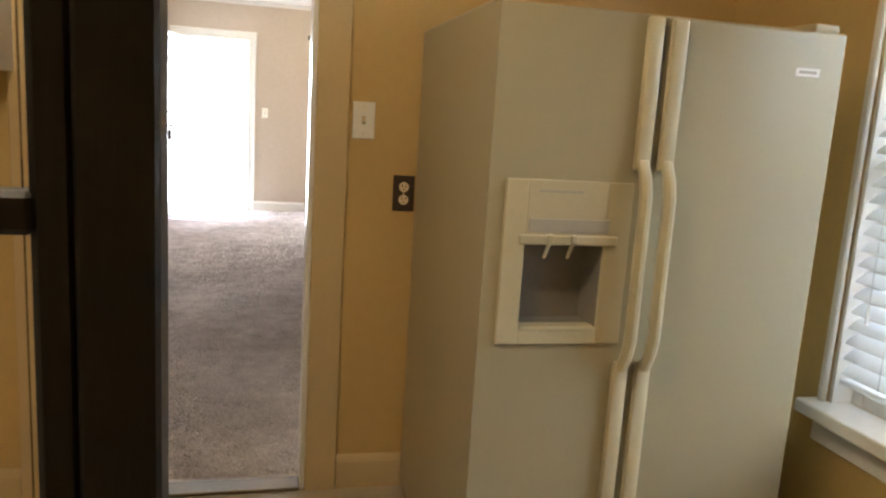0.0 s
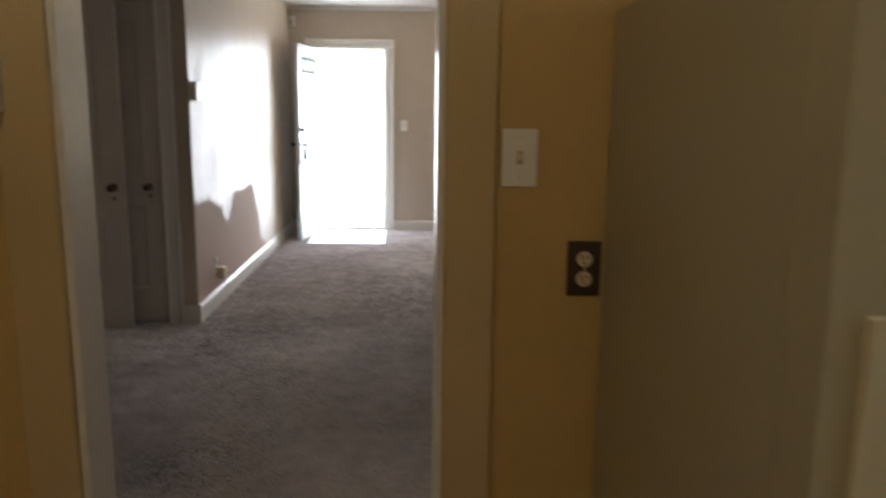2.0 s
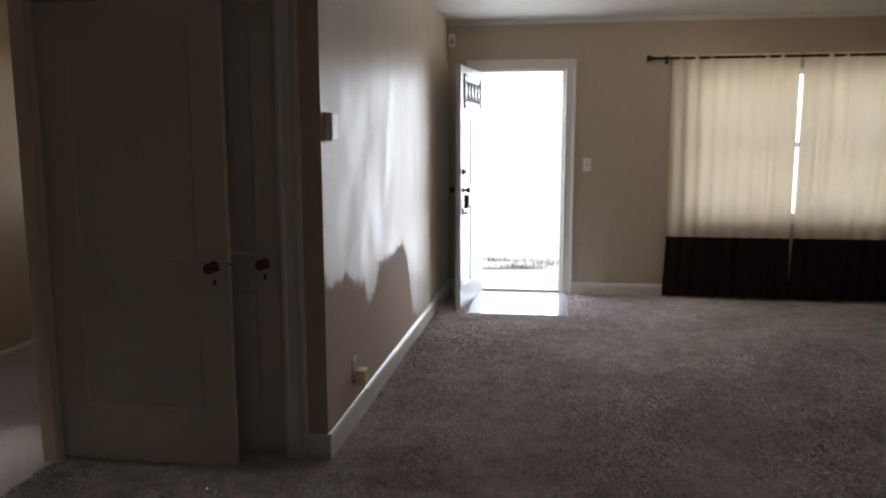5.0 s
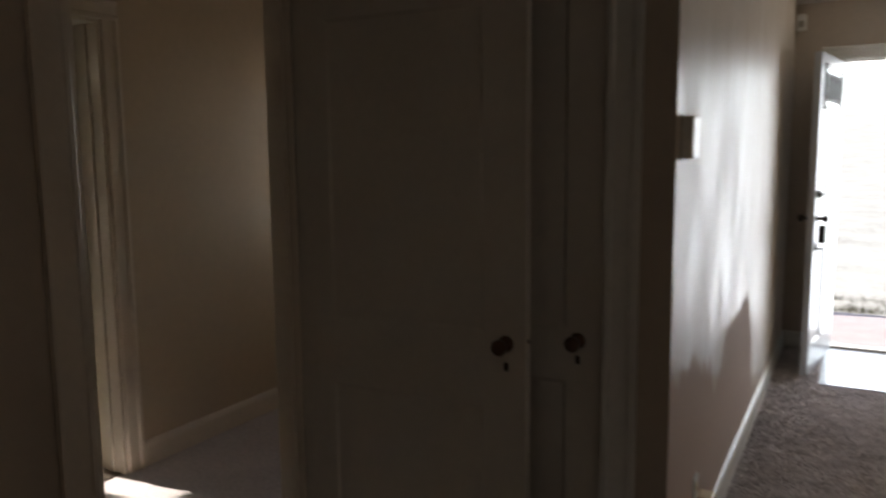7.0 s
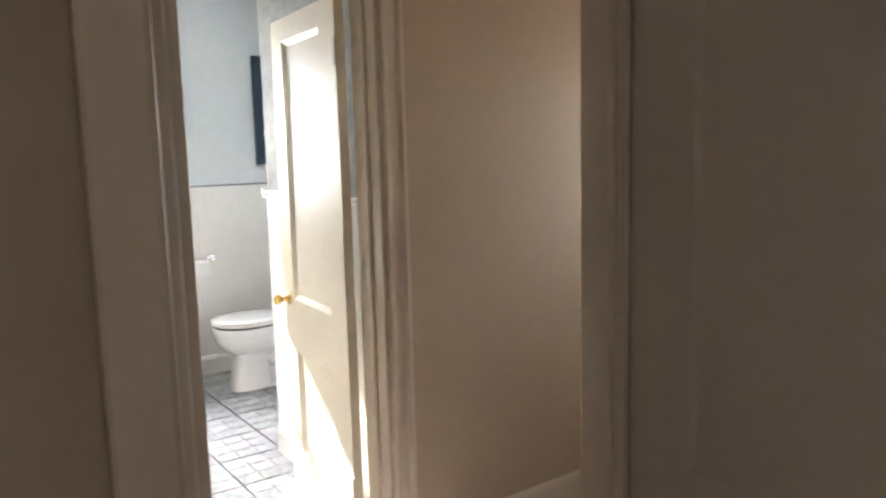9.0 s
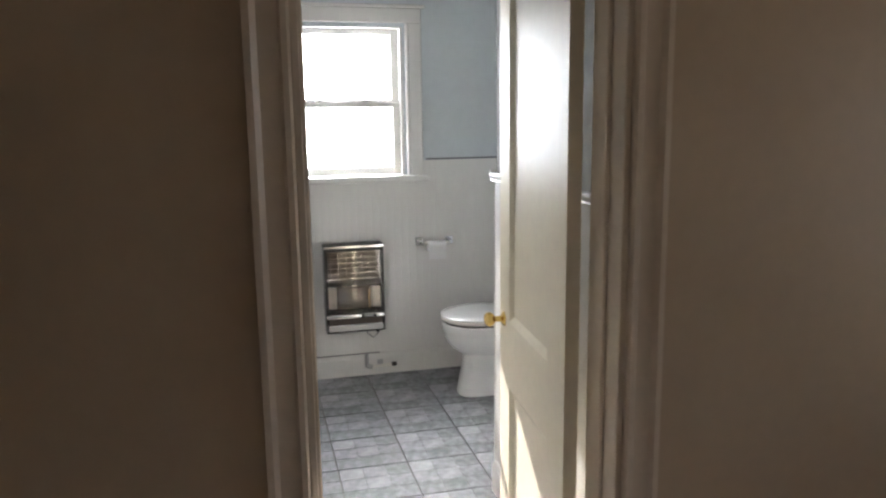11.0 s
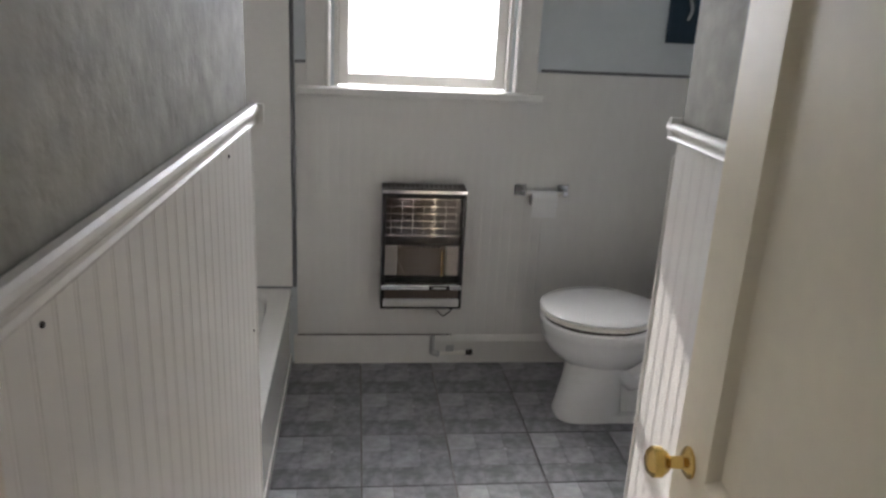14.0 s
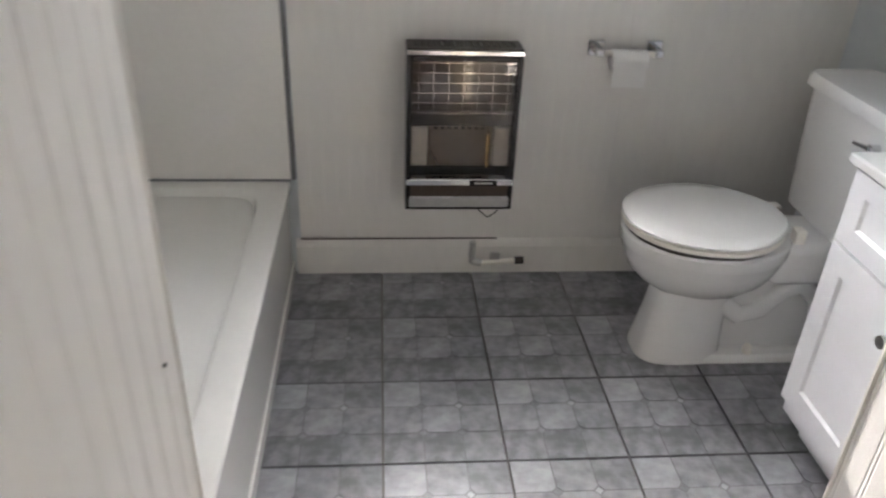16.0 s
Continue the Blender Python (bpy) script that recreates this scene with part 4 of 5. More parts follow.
# thermostat, chime, outlet with adapter, entry tile, scuffs on the west wall
t = thing("thermostat", pose(LX, 5.89, 1.46, 0, 0, 90), "white plastic thermostat box on the living room wall", "thermostat")
part("case", box(B(), -0.045, 0.045, -0.036, 0.0, -0.058, 0.058, 0.006, 2), WHITE_PLASTIC, t)
part("back_plate", box(B(), -0.05, 0.05, -0.006, 0.0, -0.062, 0.062, 0.002), GREY_PLASTIC, t)
t = thing("motion_sensor", pose(-0.53, LY - 0.03, 2.30), "small white alarm sensor high in the room corner", "sensor")
part("case", box(B(), -0.03, 0.03, -0.03, 0.03, -0.055, 0.055, 0.01, 2), WHITE_PLASTIC, t)
part("lens", box(B(), -0.018, 0.018, -0.034, -0.028, -0.035, 0.01, 0.003), GREY_PLASTIC, t)
o = thing("wall_outlet", pose(LX, 6.24, 0.29, 0, 0, 90), "white wall outlet near the baseboard", "outlet")
part("plate", box(B(), -0.036, 0.036, -0.006, 0, -0.059, 0.059, 0.004), WHITE_PLASTIC, o)
part("socket", box(B(), -0.016, 0.016, -0.010, -0.005, 0.008, 0.034, 0.003), IVORY, o)
a = thing("power_adapter", pose(LX, 6.27, 0.245, 0, 0, 90), "beige plug-in power adapter on the outlet", "adapter")
part("block", box(B(), -0.03, 0.045, -0.058, -0.007, -0.05, 0.03, 0.006, 2), IVORY, a)
bm = B()
pts = [Vector((0.02, -0.03, -0.05)), Vector((0.06, -0.03, -0.09)), Vector((0.14, -0.025, -0.12)), Vector((0.20, -0.02, -0.15))]
for p, q in zip(pts, pts[1:]):
    rod(bm, p, q, 0.003, n=6)
part("cord", bm, WHITE_PLASTIC, a)
structure("floor_entry", box(B(), -0.28, 0.52, 8.72, LY + 0.16, 0.0, 0.014, 0.003), ENTRY_TILE, "smooth pale entry tile by the front door", "floor")
structure("trim_front_sill", box(B(), -0.284, 0.469, LY + 0.02, LY + 0.17, 0.010, 0.032, 0.004), OLD_STEEL, "metal front door sill", "trim")


def porch_arch():
    """Stucco beam with a shallow arch at the front of the porch, on two posts."""
    p = thing("porch_arch", pose(0.25, 11.2, -0.06), "tan stucco porch arch on two posts", "porch arch")
    n, hw = 24, 1.55
    low = [(-hw + 2 * hw * i / n, 2.36 - 0.19 * min(1.0, (2 * i / n - 1) ** 2 * 4.2)) for i in range(n + 1)]
    outline = low + [(hw, 2.75), (-hw, 2.75)]
    part("beam", lofted(B(), [[Vector((x, y, z)) for x, z in outline] for y in (0.0, 0.16)]), STUCCO, p)
    for x in (-hw - 0.2, hw):
        part("post", box(B(), x, x + 0.2, -0.02, 0.18, 0.0, 2.75, 0.006), STUCCO, p)


porch_arch()


def hall_fill_window():
    # invented window, never in view, frames the hall's fill light
    w = thing("window_4", pose(-2.80, 7.60, 0.85), "unseen white window added at the hall's end for fill light", "window", "", "structure")
    for x0, x1, z0, z1 in ((0, 0.04, 0, 1.1), (0.71, 0.75, 0, 1.1), (0.04, 0.71, 0, 0.04), (0.04, 0.71, 1.06, 1.1), (0.04, 0.71, 0.53, 0.57)):
        part("window_frame", box(B(), x0, x1, 0.08, 0.11, z0, z1, 0.003), TRIM, w)
    for z0, z1 in ((0.04, 0.53), (0.57, 1.06)):
        q = part("pane", box(B(), 0.04, 0.71, 0.093, 0.097, z0, z1), GLASS, w)
        q.visible_shadow = False


hall_fill_window()


def weeds():
    """Low dry weeds on the ground beyond the porch."""
    rng = random.Random(12)
    bm = B()
    for cx, cy, rx, ry, n in ((-0.06, 12.93, 0.16, 0.10, 220), (-0.42, 13.6, 0.30, 0.06, 120), (0.34, 13.4, 0.22, 0.12, 110), (-0.50, 12.5, 0.22, 0.05, 60)):
        for _ in range(n):
            x, y = rng.gauss(cx, rx), rng.gauss(cy, ry)
            h, a, lean = rng.uniform(0.03, 0.09), rng.uniform(0, 6.28), rng.uniform(0.0, 0.05)
            dx, dy = 0.006 * math.cos(a), 0.006 * math.sin(a)
            bm.faces.new([bm.verts.new(v) for v in ((x - dx, y - dy, -0.325), (x + dx, y + dy, -0.325), (x + lean * dy * 150, y - lean * dx * 150, -0.325 + h))])
    return tagged(part("dry_weeds", bm, WEED), "sparse dark dry weeds on sandy ground", "weeds", "", "stuff")


weeds()


# ---- bathroom things ----
def bath_window():
    w = thing("window_1", pose(BX, 5.293, 1.17), "white sash bathroom window with bright panes", "window", "", "structure")
    W, HH = 0.683, 0.824
    sash = lambda a0, a1, b0, b1, x0: [part("window_frame", box(B(), x0 - 0.03, x0, *q, 0.003), BATH_WHITE, w) for q in ((a0, a0 + 0.042, b0, b1), (a1 - 0.042, a1, b0, b1), (a0 + 0.042, a1 - 0.042, b0, b0 + 0.045), (a0 + 0.042, a1 - 0.042, b1 - 0.032, b1))]
    sash(0.014, W - 0.014, 0.39, HH - 0.004, -0.075)
    sash(0.014, W - 0.014, 0.008, 0.42, -0.042)
    for x, b0, b1 in ((-0.09, 0.435, 0.79), (-0.057, 0.053, 0.388)):
        p = part("pane", box(B(), x - 0.002, x + 0.002, 0.056, W - 0.056, b0, b1), FROSTED, w)
        p.visible_shadow = False
    for a0, a1 in ((0.0, 0.014), (W - 0.014, W)):
        part("jamb", box(B(), -0.15, -0.004, a0, a1, 0, HH), BATH_WHITE, w)
    part("head_jamb", box(B(), -0.15, -0.004, 0.014, W - 0.014, HH - 0.004, HH + 0.01), BATH_WHITE, w)
    for y in (0.20, 0.48):
        part("sash_lock", box(B(), -0.058, -0.038, y - 0.025, y + 0.025, 0.42, 0.433, 0.003), CHROME, w)
    for a0, a1, sg in ((-0.105, -0.012, 1), (W + 0.012, W + 0.105, -1)):
        bm = box(B(), 0.0, 0.018, a0, a1, 0.0, HH + 0.02, 0.004)
        e0, e1 = (a1 - 0.02, a1 - 0.004) if sg > 0 else (a0 + 0.004, a0 + 0.02)
        box(bm, 0.018, 0.024, e0, e1, 0.0, HH + 0.02, 0.003)
        part("casing", bm, BATH_WHITE, w)
    part("casing", box(box(B(), 0.0, 0.018, -0.105, W + 0.105, HH + 0.02, HH + 0.10, 0.004), 0.0, 0.03, -0.125, W + 0.125, HH + 0.10, HH + 0.118, 0.004), BATH_WHITE, w)
    part("window_sill", box(B(), -0.045, 0.052, -0.135, W + 0.135, -0.03, 0.005, 0.008, 2), BATH_WHITE, w)
    bm = B()
    outline = [(-0.10, -0.03), (W + 0.10, -0.03), (W + 0.06, -0.105), (-0.06, -0.105)]
    lofted(bm, [[Vector((x, y, z)) for y, z in outline] for x in (0.0, 0.022)])
    part("apron", bm, BATH_WHITE, w)


bath_window()


def heater():
    h = thing("gas_heater", pose(BX + 0.022, 5.651, 0.303), "chrome and brown wall gas heater with glass front", "heater")
    w, hh, d = 0.166, 0.502, 0.10
    bm = B()
    for q in ((-w, -w + 0.015, 0, d + 0.004, 0, hh), (w - 0.015, w, 0, d + 0.004, 0, hh), (-w + 0.015, w - 0.015, 0, d + 0.004, 0, 0.010), (-w + 0.015, w - 0.015, d - 0.012, d + 0.004, hh - 0.036, hh - 0.02), (-w + 0.012, w - 0.012, 0, 0.008, 0.012, hh - 0.02)):
        box(bm, q[2], q[3], q[0], q[1], q[4], q[5], 0.003)
    part("casing", bm, BLACK, h)
    part("top_cover", box(B(), -0.002, d + 0.002, -w - 0.001, w + 0.001, hh - 0.02, hh, 0.005, 2), HEATER_STEEL, h, "dull dark steel top cover")
    part("top_edge", box(B(), d + 0.002, d + 0.009, -w - 0.001, w + 0.001, hh - 0.018, hh - 0.003, 0.003, 2), CHROME, h, "bright chrome front edge")
    for k in range(16):
        y = -0.14 + k * 0.0187
        part("vent", box(B(), 0.025, 0.07, y - 0.004, y + 0.004, hh - 0.0005, hh + 0.0012), BLACK, h)
    part("reflector", box(B(), 0.012, 0.018, -w + 0.014, w - 0.014, 0.29, hh - 0.03), HEATER_STEEL, h, "tarnished steel reflector")
    part("shield", box(B(), 0.03, 0.062, -w + 0.014, w - 0.014, 0.258, 0.30, 0.004), BLACK, h)
    for y0, y1 in ((-w + 0.016, -0.10), (0.10, w - 0.016)):
        part("side_reflector", box(B(), 0.012, 0.06, y0, y1, 0.13, 0.255, 0.003), STEEL, h)
    part("burner", box(B(), 0.016, 0.05, -0.098, 0.098, 0.125, 0.25, 0.005), BURNER, h, "grey-brown ceramic burner plaque")
    part("pilot_tube", rod(B(), (0.056, 0.085, 0.125), (0.056, 0.085, 0.235), 0.006, n=10), BRASS, h, smooth=True)
    for k in range(6):
        z = 0.308 + k * 0.0295
        part("guard_wire", rod(B(), (0.078, -w + 0.012, z), (0.078, w - 0.012, z), 0.0018, n=6), CHROME, h)
    for k in range(7):
        y = -0.13 + k * 0.0433
        part("guard_wire", rod(B(), (0.080, y, 0.30), (0.080, y, hh - 0.03), 0.0014, n=6), CHROME, h)
    for k in range(8):
        y = -0.075 + k * 0.0205
        part("burner_slot", box(B(), 0.048, 0.054, y - 0.006, y + 0.006, 0.247, 0.254), BLACK, h)
        part("burner_slot", box(B(), 0.048, 0.054, y - 0.006, y + 0.006, 0.118, 0.126), BLACK, h)
    part("spark_rod", rod(B(), (0.056, -0.10, 0.20), (0.064, -0.062, 0.125), 0.0022, n=6), CHROME, h)
    g = part("glass_front", box(B(), 0.088, 0.091, -w + 0.012, w - 0.012, 0.105, hh - 0.03), HEATER_GLASS, h)
    g.visible_shadow = False
    strip_ = part("control_strip", box(B(), 0.06, d + 0.006, -w + 0.002, w - 0.002, 0.082, 0.104, 0.003), CHROME, h, "chrome control strip")
    part("control_plate", box(B(), d + 0.004, d + 0.009, 0.03, 0.115, 0.084, 0.102, 0.001), BLACK, strip_)
    part("lettering_bar", box(B(), d + 0.0088, d + 0.0098, 0.045, 0.10, 0.090, 0.096), STEEL, strip_)
    part("lower_panel", box(B(), 0.06, d, -w + 0.012, w - 0.012, 0.045, 0.082), BROWN_PLASTIC, h, "dark brown panel")
    part("base_plate", box(B(), 0.06, d + 0.004, -w + 0.006, w - 0.006, 0.008, 0.043, 0.003), STEEL, h)
    part("control_knob", rod(B(), (0.05, 0.13, 0.0), (0.05, 0.13, -0.02), 0.010, n=10), BLACK, h)
    bm = B()
    pts = [Vector((0.05, 0.05, 0.0)), Vector((0.055, 0.075, -0.03)), Vector((0.06, 0.10, -0.05)), Vector((0.055, 0.13, -0.03)), Vector((0.05, 0.135, 0.0))]
    for p, q in zip(pts, pts[1:]):
        rod(bm, p, q, 0.0025, n=6)
    part("supply_wire", bm, DARK_METAL, h)
    v = thing("gas_valve", pose(BX + 0.018, 5.715, 0.02), "small steel gas valve on the bathroom baseboard", "valve")
    part("stub_pipe", rod(B(), (0.03, 0, 0.045), (0.03, 0, 0.125), 0.011, n=12), STEEL, v, smooth=True)
    part("elbow", rod(rod(B(), (0.03, 0, 0.05), (0.03, 0.03, 0.042), 0.013, n=12), (0.0, 0, 0.06), (0.035, 0, 0.06), 0.010, n=12), STEEL, v, smooth=True)
    part("outlet_pipe", rod(B(), (0.03, 0.02, 0.042), (0.03, 0.15, 0.050), 0.009, n=12), WHITE_PLASTIC, v, smooth=True)
    part("cap", rod(B(), (0.03, 0.145, 0.05), (0.03, 0.175, 0.052), 0.013, n=12), DARK_METAL, v, smooth=True)
    part("tap_key", box(B(), 0.026, 0.034, 0.06, 0.095, 0.055, 0.085, 0.003), STEEL, v)


heater()


def paper_holder():
    t = thing("toilet_paper_holder", pose(BX + 0.012, 6.139, 0.787), "chrome wall holder for toilet paper", "holder")
    for y in (-0.088, 0.088):
        part("bracket", box(box(B(), 0, 0.008, y - 0.024, y + 0.024, -0.024, 0.024, 0.003), 0.006, 0.062, y - 0.012, y + 0.012, -0.014, 0.010, 0.004), CHROME, t)
    part("spindle", rod(B(), (0.05, -0.085, -0.004), (0.05, 0.085, -0.004), 0.009, n=12), WHITE_PLASTIC, t, smooth=True)
    r = thing("toilet_paper_roll", pose(BX + 0.062, 6.139, 0.765), "nearly used white toilet paper roll on its holder", "toilet paper")
    part("roll", turned(B(), [(0.012, -0.052), (0.030, -0.052), (0.030, 0.052), (0.012, 0.052)], Matrix.Rotation(radians(90), 4, "X"), 20), PAPER, r, smooth=True)
    part("hanging_sheet", box(B(), 0.027, 0.029, -0.05, 0.05, -0.075, 0.004), PAPER, r)


paper_holder()


def ring(cx, cy, z, ax, ay, n=28, power=2.3, back=1.0):
    pts = []
    for i in range(n):
        a = 2 * math.pi * i / n
        c, s = math.cos(a), math.sin(a)
        x = math.copysign(abs(c) ** (2 / power), c) * ax
        y = math.copysign(abs(s) ** (2 / power), s) * ay * (back if s > 0 else 1.0)
        pts.append(Vector((cx + x, cy + y, z)))
    return pts


def egg(z, ax, front, rear, taper=0.5, n=40, p=2.2):
    """A toilet seat's outline: round in front (-y), narrowing to a squarer back."""
    pts = []
    for i in range(n):
        a = 2 * math.pi * i / n
        c, s_ = math.cos(a), math.sin(a)
        q = p if s_ <= 0 else 3.4
        x = math.copysign(abs(c) ** (2 / q), c) * ax
        y = math.copysign(abs(s_) ** (2 / q), s_)
        if y > 0:
            x *= 1 - taper * y ** 1.5
        pts.append(Vector((x, y * (rear if y > 0 else front), z)))
    return pts


def toilet():
    t = thing("toilet", pose(-5.33, 6.33, 0.004), "white porcelain toilet with closed lid by the wall", "toilet")
    # front faces -y: round bowl over a flared column, with the trapway in a recess behind
    rows = [egg(z, ax, fr, re, 0.35, p=2.1) for z, ax, fr, re in ((0.205, 0.070, 0.120, 0.12), (0.235, 0.098, 0.165, 0.15), (0.262, 0.128, 0.200, 0.17), (0.295, 0.154, 0.227, 0.18), (0.330, 0.173, 0.244, 0.19), (0.362, 0.183, 0.252, 0.20), (0.366, 0.186, 0.255, 0.20), (0.398, 0.190, 0.258, 0.20), (0.406, 0.184, 0.252, 0.195))]
    part("bowl", lofted(B(), rows), PORCELAIN, t, smooth=True)
    rows = [ring(0, cy, z, ax, ay, n=32, power=3.0) for z, cy, ax, ay in ((0.0, -0.045, 0.096, 0.130), (0.012, -0.045, 0.096, 0.130), (0.06, -0.042, 0.091, 0.122), (0.14, -0.036, 0.086, 0.112), (0.21, -0.030, 0.085, 0.108), (0.26, -0.025, 0.090, 0.112))]
    part("column", lofted(B(), rows), PORCELAIN, t, smooth=True)
    part("foot", lofted(B(), [ring(0, 0.17, 0.0, 0.094, 0.24, power=6), ring(0, 0.17, 0.018, 0.093, 0.238, power=6), ring(0, 0.17, 0.028, 0.086, 0.23, power=6)]), PORCELAIN, t, smooth=True)
    for sg in (-1, 1):
        bm = B()
        pts = [Vector((sg * 0.045, 0.03, 0.20)), Vector((sg * 0.052, 0.10, 0.15)), Vector((sg * 0.052, 0.16, 0.165)), Vector((sg * 0.052, 0.21, 0.225)), Vector((sg * 0.050, 0.27, 0.25)), Vector((sg * 0.046, 0.33, 0.20)), Vector((sg * 0.046, 0.36, 0.08))]
        rows = []
        for i, p in enumerate(pts):
            q = pts[min(i + 1, len(pts) - 1)] - pts[max(i - 1, 0)]
            rot = q.to_track_quat("Z", "Y")
            rows.append([p + rot @ Vector((0.030 * math.cos(a), 0.030 * math.sin(a), 0)) for a in [k * math.pi / 6 for k in range(12)]])
        part("trapway", lofted(bm, rows), PORCELAIN, t, smooth=True)
        part("bolt_cap", turned(B(), [(0.014, 0), (0.014, 0.016), (0.011, 0.026), (0.005, 0.029)], Matrix.Translation((sg * 0.074, 0.15, 0.026)), 12), WHITE_PLASTIC, t, smooth=True)
    part("rear_shelf", box(B(), -0.105, 0.105, 0.14, 0.46, 0.27, 0.400, 0.03, 3), PORCELAIN, t, smooth=True)
    part("pedestal_rear", box(B(), -0.052, 0.052, 0.05, 0.40, 0.02, 0.28, 0.015, 2), PORCELAIN, t, smooth=True)
    part("seat", lofted(B(), [egg(z, ax, fr, 0.178, 0.48) for z, ax, fr in ((0.418, 0.190, 0.252), (0.421, 0.197, 0.258), (0.432, 0.197, 0.258), (0.435, 0.192, 0.253))]), WHITE_PLASTIC, t, smooth=True)
    # near-black filler painting the shade between bowl, seat and lid
    part("seat_gap_shade", lofted(B(), [egg(z, 0.184, 0.247, 0.168, 0.48) for z in (0.404, 0.442)]), GASKET_GAP_SHADE, t)
    part("lid", lofted(B(), [egg(z, ax, fr, re, 0.5) for z, ax, fr, re in ((0.438, 0.192, 0.252, 0.178), (0.441, 0.200, 0.260, 0.184), (0.446, 0.200, 0.260, 0.184), (0.452, 0.192, 0.252, 0.178), (0.455, 0.15, 0.20, 0.14))]), PORCELAIN, t, smooth=True)
    for x in (-0.075, 0.075):
        part("seat_hinge", box(B(), x - 0.018, x + 0.018, 0.186, 0.215, 0.398, 0.440, 0.006, 2), WHITE_PLASTIC, t)
    rows = [ring(0, 0.385, z, ax, ay, power=7) for z, ax, ay in ((0.385, 0.185, 0.075), (0.40, 0.205, 0.090), (0.55, 0.215, 0.097), (0.745, 0.222, 0.103))]
    part("tank", lofted(B(), rows), PORCELAIN, t, smooth=True)
    rows = [ring(0, 0.382, z, ax, ay, power=7) for z, ax, ay in ((0.747, 0.226, 0.106), (0.752, 0.238, 0.115), (0.775, 0.238, 0.115), (0.787, 0.228, 0.108))]
    part("tank_lid", lofted(B(), rows), PORCELAIN, t, smooth=True)
    part("flush_lever", rod(rod(B(), (0.15, 0.285, 0.70), (0.15, 0.262, 0.70), 0.012, n=10), (0.15, 0.262, 0.70), (0.085, 0.262, 0.692), 0.006, 0.005, 8), CHROME, t, smooth=True)


toilet()


def vanity():
    v = thing("vanity_cabinet", pose(-4.94, 6.40, 0), "white shaker vanity cabinet with door and drawer", "cabinet")
    part("body", box(B(), 0.0, 0.62, 0.020, 0.43, 0.10, 0.77, 0.002), VANITY, v)
    part("toe_kick", box(B(), 0.0, 0.62, 0.09, 0.43, 0.0, 0.10), VANITY, v)
    d = part("drawer", panel_leaf(0.606, 0.165, 0.018, [(0.055, 0.551, 0.045, 0.12)], 0.006, 0.007), VANITY, v)
    d.location = (0.007, 0.0, 0.598)
    for x0 in (0.007, 0.315):
        d = part("door", panel_leaf(0.298, 0.440, 0.018, [(0.058, 0.24, 0.058, 0.382)], 0.006, 0.007), VANITY, v)
        d.location = (x0, 0.0, 0.150)
        kx = 0.262 if x0 < 0.1 else 0.036
        part("knob", turned(B(), [(0.006, 0), (0.006, 0.012), (0.014, 0.018), (0.014, 0.024), (0.006, 0.027)], Matrix.Translation((kx, 0.0, 0.36)) @ Matrix.Rotation(radians(90), 4, "X"), 14), STEEL, d, smooth=True)
    top = part("countertop", box(B(), 0.0, 0.64, 0.0, 0.445, 0.0, 0.022, 0.005, 2), PORCELAIN, v, "white moulded top")
    top.location = (-0.01, -0.015, 0.772)
    bm = lofted(B(), [ring(0.32, 0.21, z, ax, ay) for z, ax, ay in ((0.021, 0.20, 0.145), (0.026, 0.195, 0.14), (0.0235, 0.18, 0.125))])
    part("basin", bm, PORCELAIN, top, smooth=True)
    part("backsplash", box(B(), 0.0, 0.64, 0.423, 0.443, 0.022, 0.09, 0.004), PORCELAIN, top)


vanity()


def bathtub():
    t = thing("bathtub", pose(0, 0, 0), "white enamel alcove bathtub with a plain apron", "bathtub")
    x0, x1, y0, y1, zr = BX + 0.003, -4.238, 4.403, 5.125, 0.347
    cx, cy = (x0 + x1) / 2, (y0 + y1) / 2
    hx, hy = (x1 - x0) / 2, (y1 - y0) / 2
    rows = []
    for z, ax, ay, p in ((zr - 0.03, hx, hy, 60), (zr - 0.006, hx, hy, 60), (zr, hx - 0.006, hy - 0.006, 60), (zr, hx - 0.040, hy - 0.070, 11), (zr - 0.006, hx - 0.050, hy - 0.080, 10), (zr - 0.022, hx - 0.056, hy - 0.086, 9), (0.20, hx - 0.10, hy - 0.11, 7), (0.10, hx - 0.16, hy - 0.14, 5), (0.07, hx - 0.20, hy - 0.17, 4.5), (0.06, hx - 0.26, hy - 0.21, 4)):
        rows.append(ring(cx, cy, z, ax, ay, n=64, power=p))
    part("basin", lofted(B(), rows), TUB_ENAMEL, t, smooth=True)
    bm = box(B(), x0, x1, y1 - 0.03, y1 - 0.012, 0.0, zr - 0.02, 0.004)
    box(bm, x0, x1, y1 - 0.014, y1 - 0.004, 0.0, 0.05, 0.004)
    part("apron", bm, TUB_ENAMEL, t)
    part("drain", turned(B(), [(0.03, 0.062), (0.03, 0.066), (0.02, 0.067)], Matrix.Translation((x1 - 0.32, cy, 0)), 16), CHROME, t, smooth=True)


bathtub()

s = thing("tub_surround", pose(0, 0, 0), "white glossy surround panels above the bathtub", "wall panel")
part("end_panel", box(B(), BX + 0.001, BX + 0.010, 4.41, 5.141, 0.351, 1.762, 0.003), SURROUND, s)
part("back_panel", box(B(), BX + 0.012, -4.24, 4.401, 4.410, 0.351, 1.762, 0.003), SURROUND, s)
part("edge_trim", box(B(), BX + 0.001, BX + 0.014, 5.128, 5.143, 0.351, 1.762, 0.003), CAULK, s, "grey sealed edge")
part("edge_trim", box(B(), BX + 0.010, BX + 0.018, 4.42, 5.128, 0.347, 0.354, 0.002), CAULK, s, "grey sealed edge")
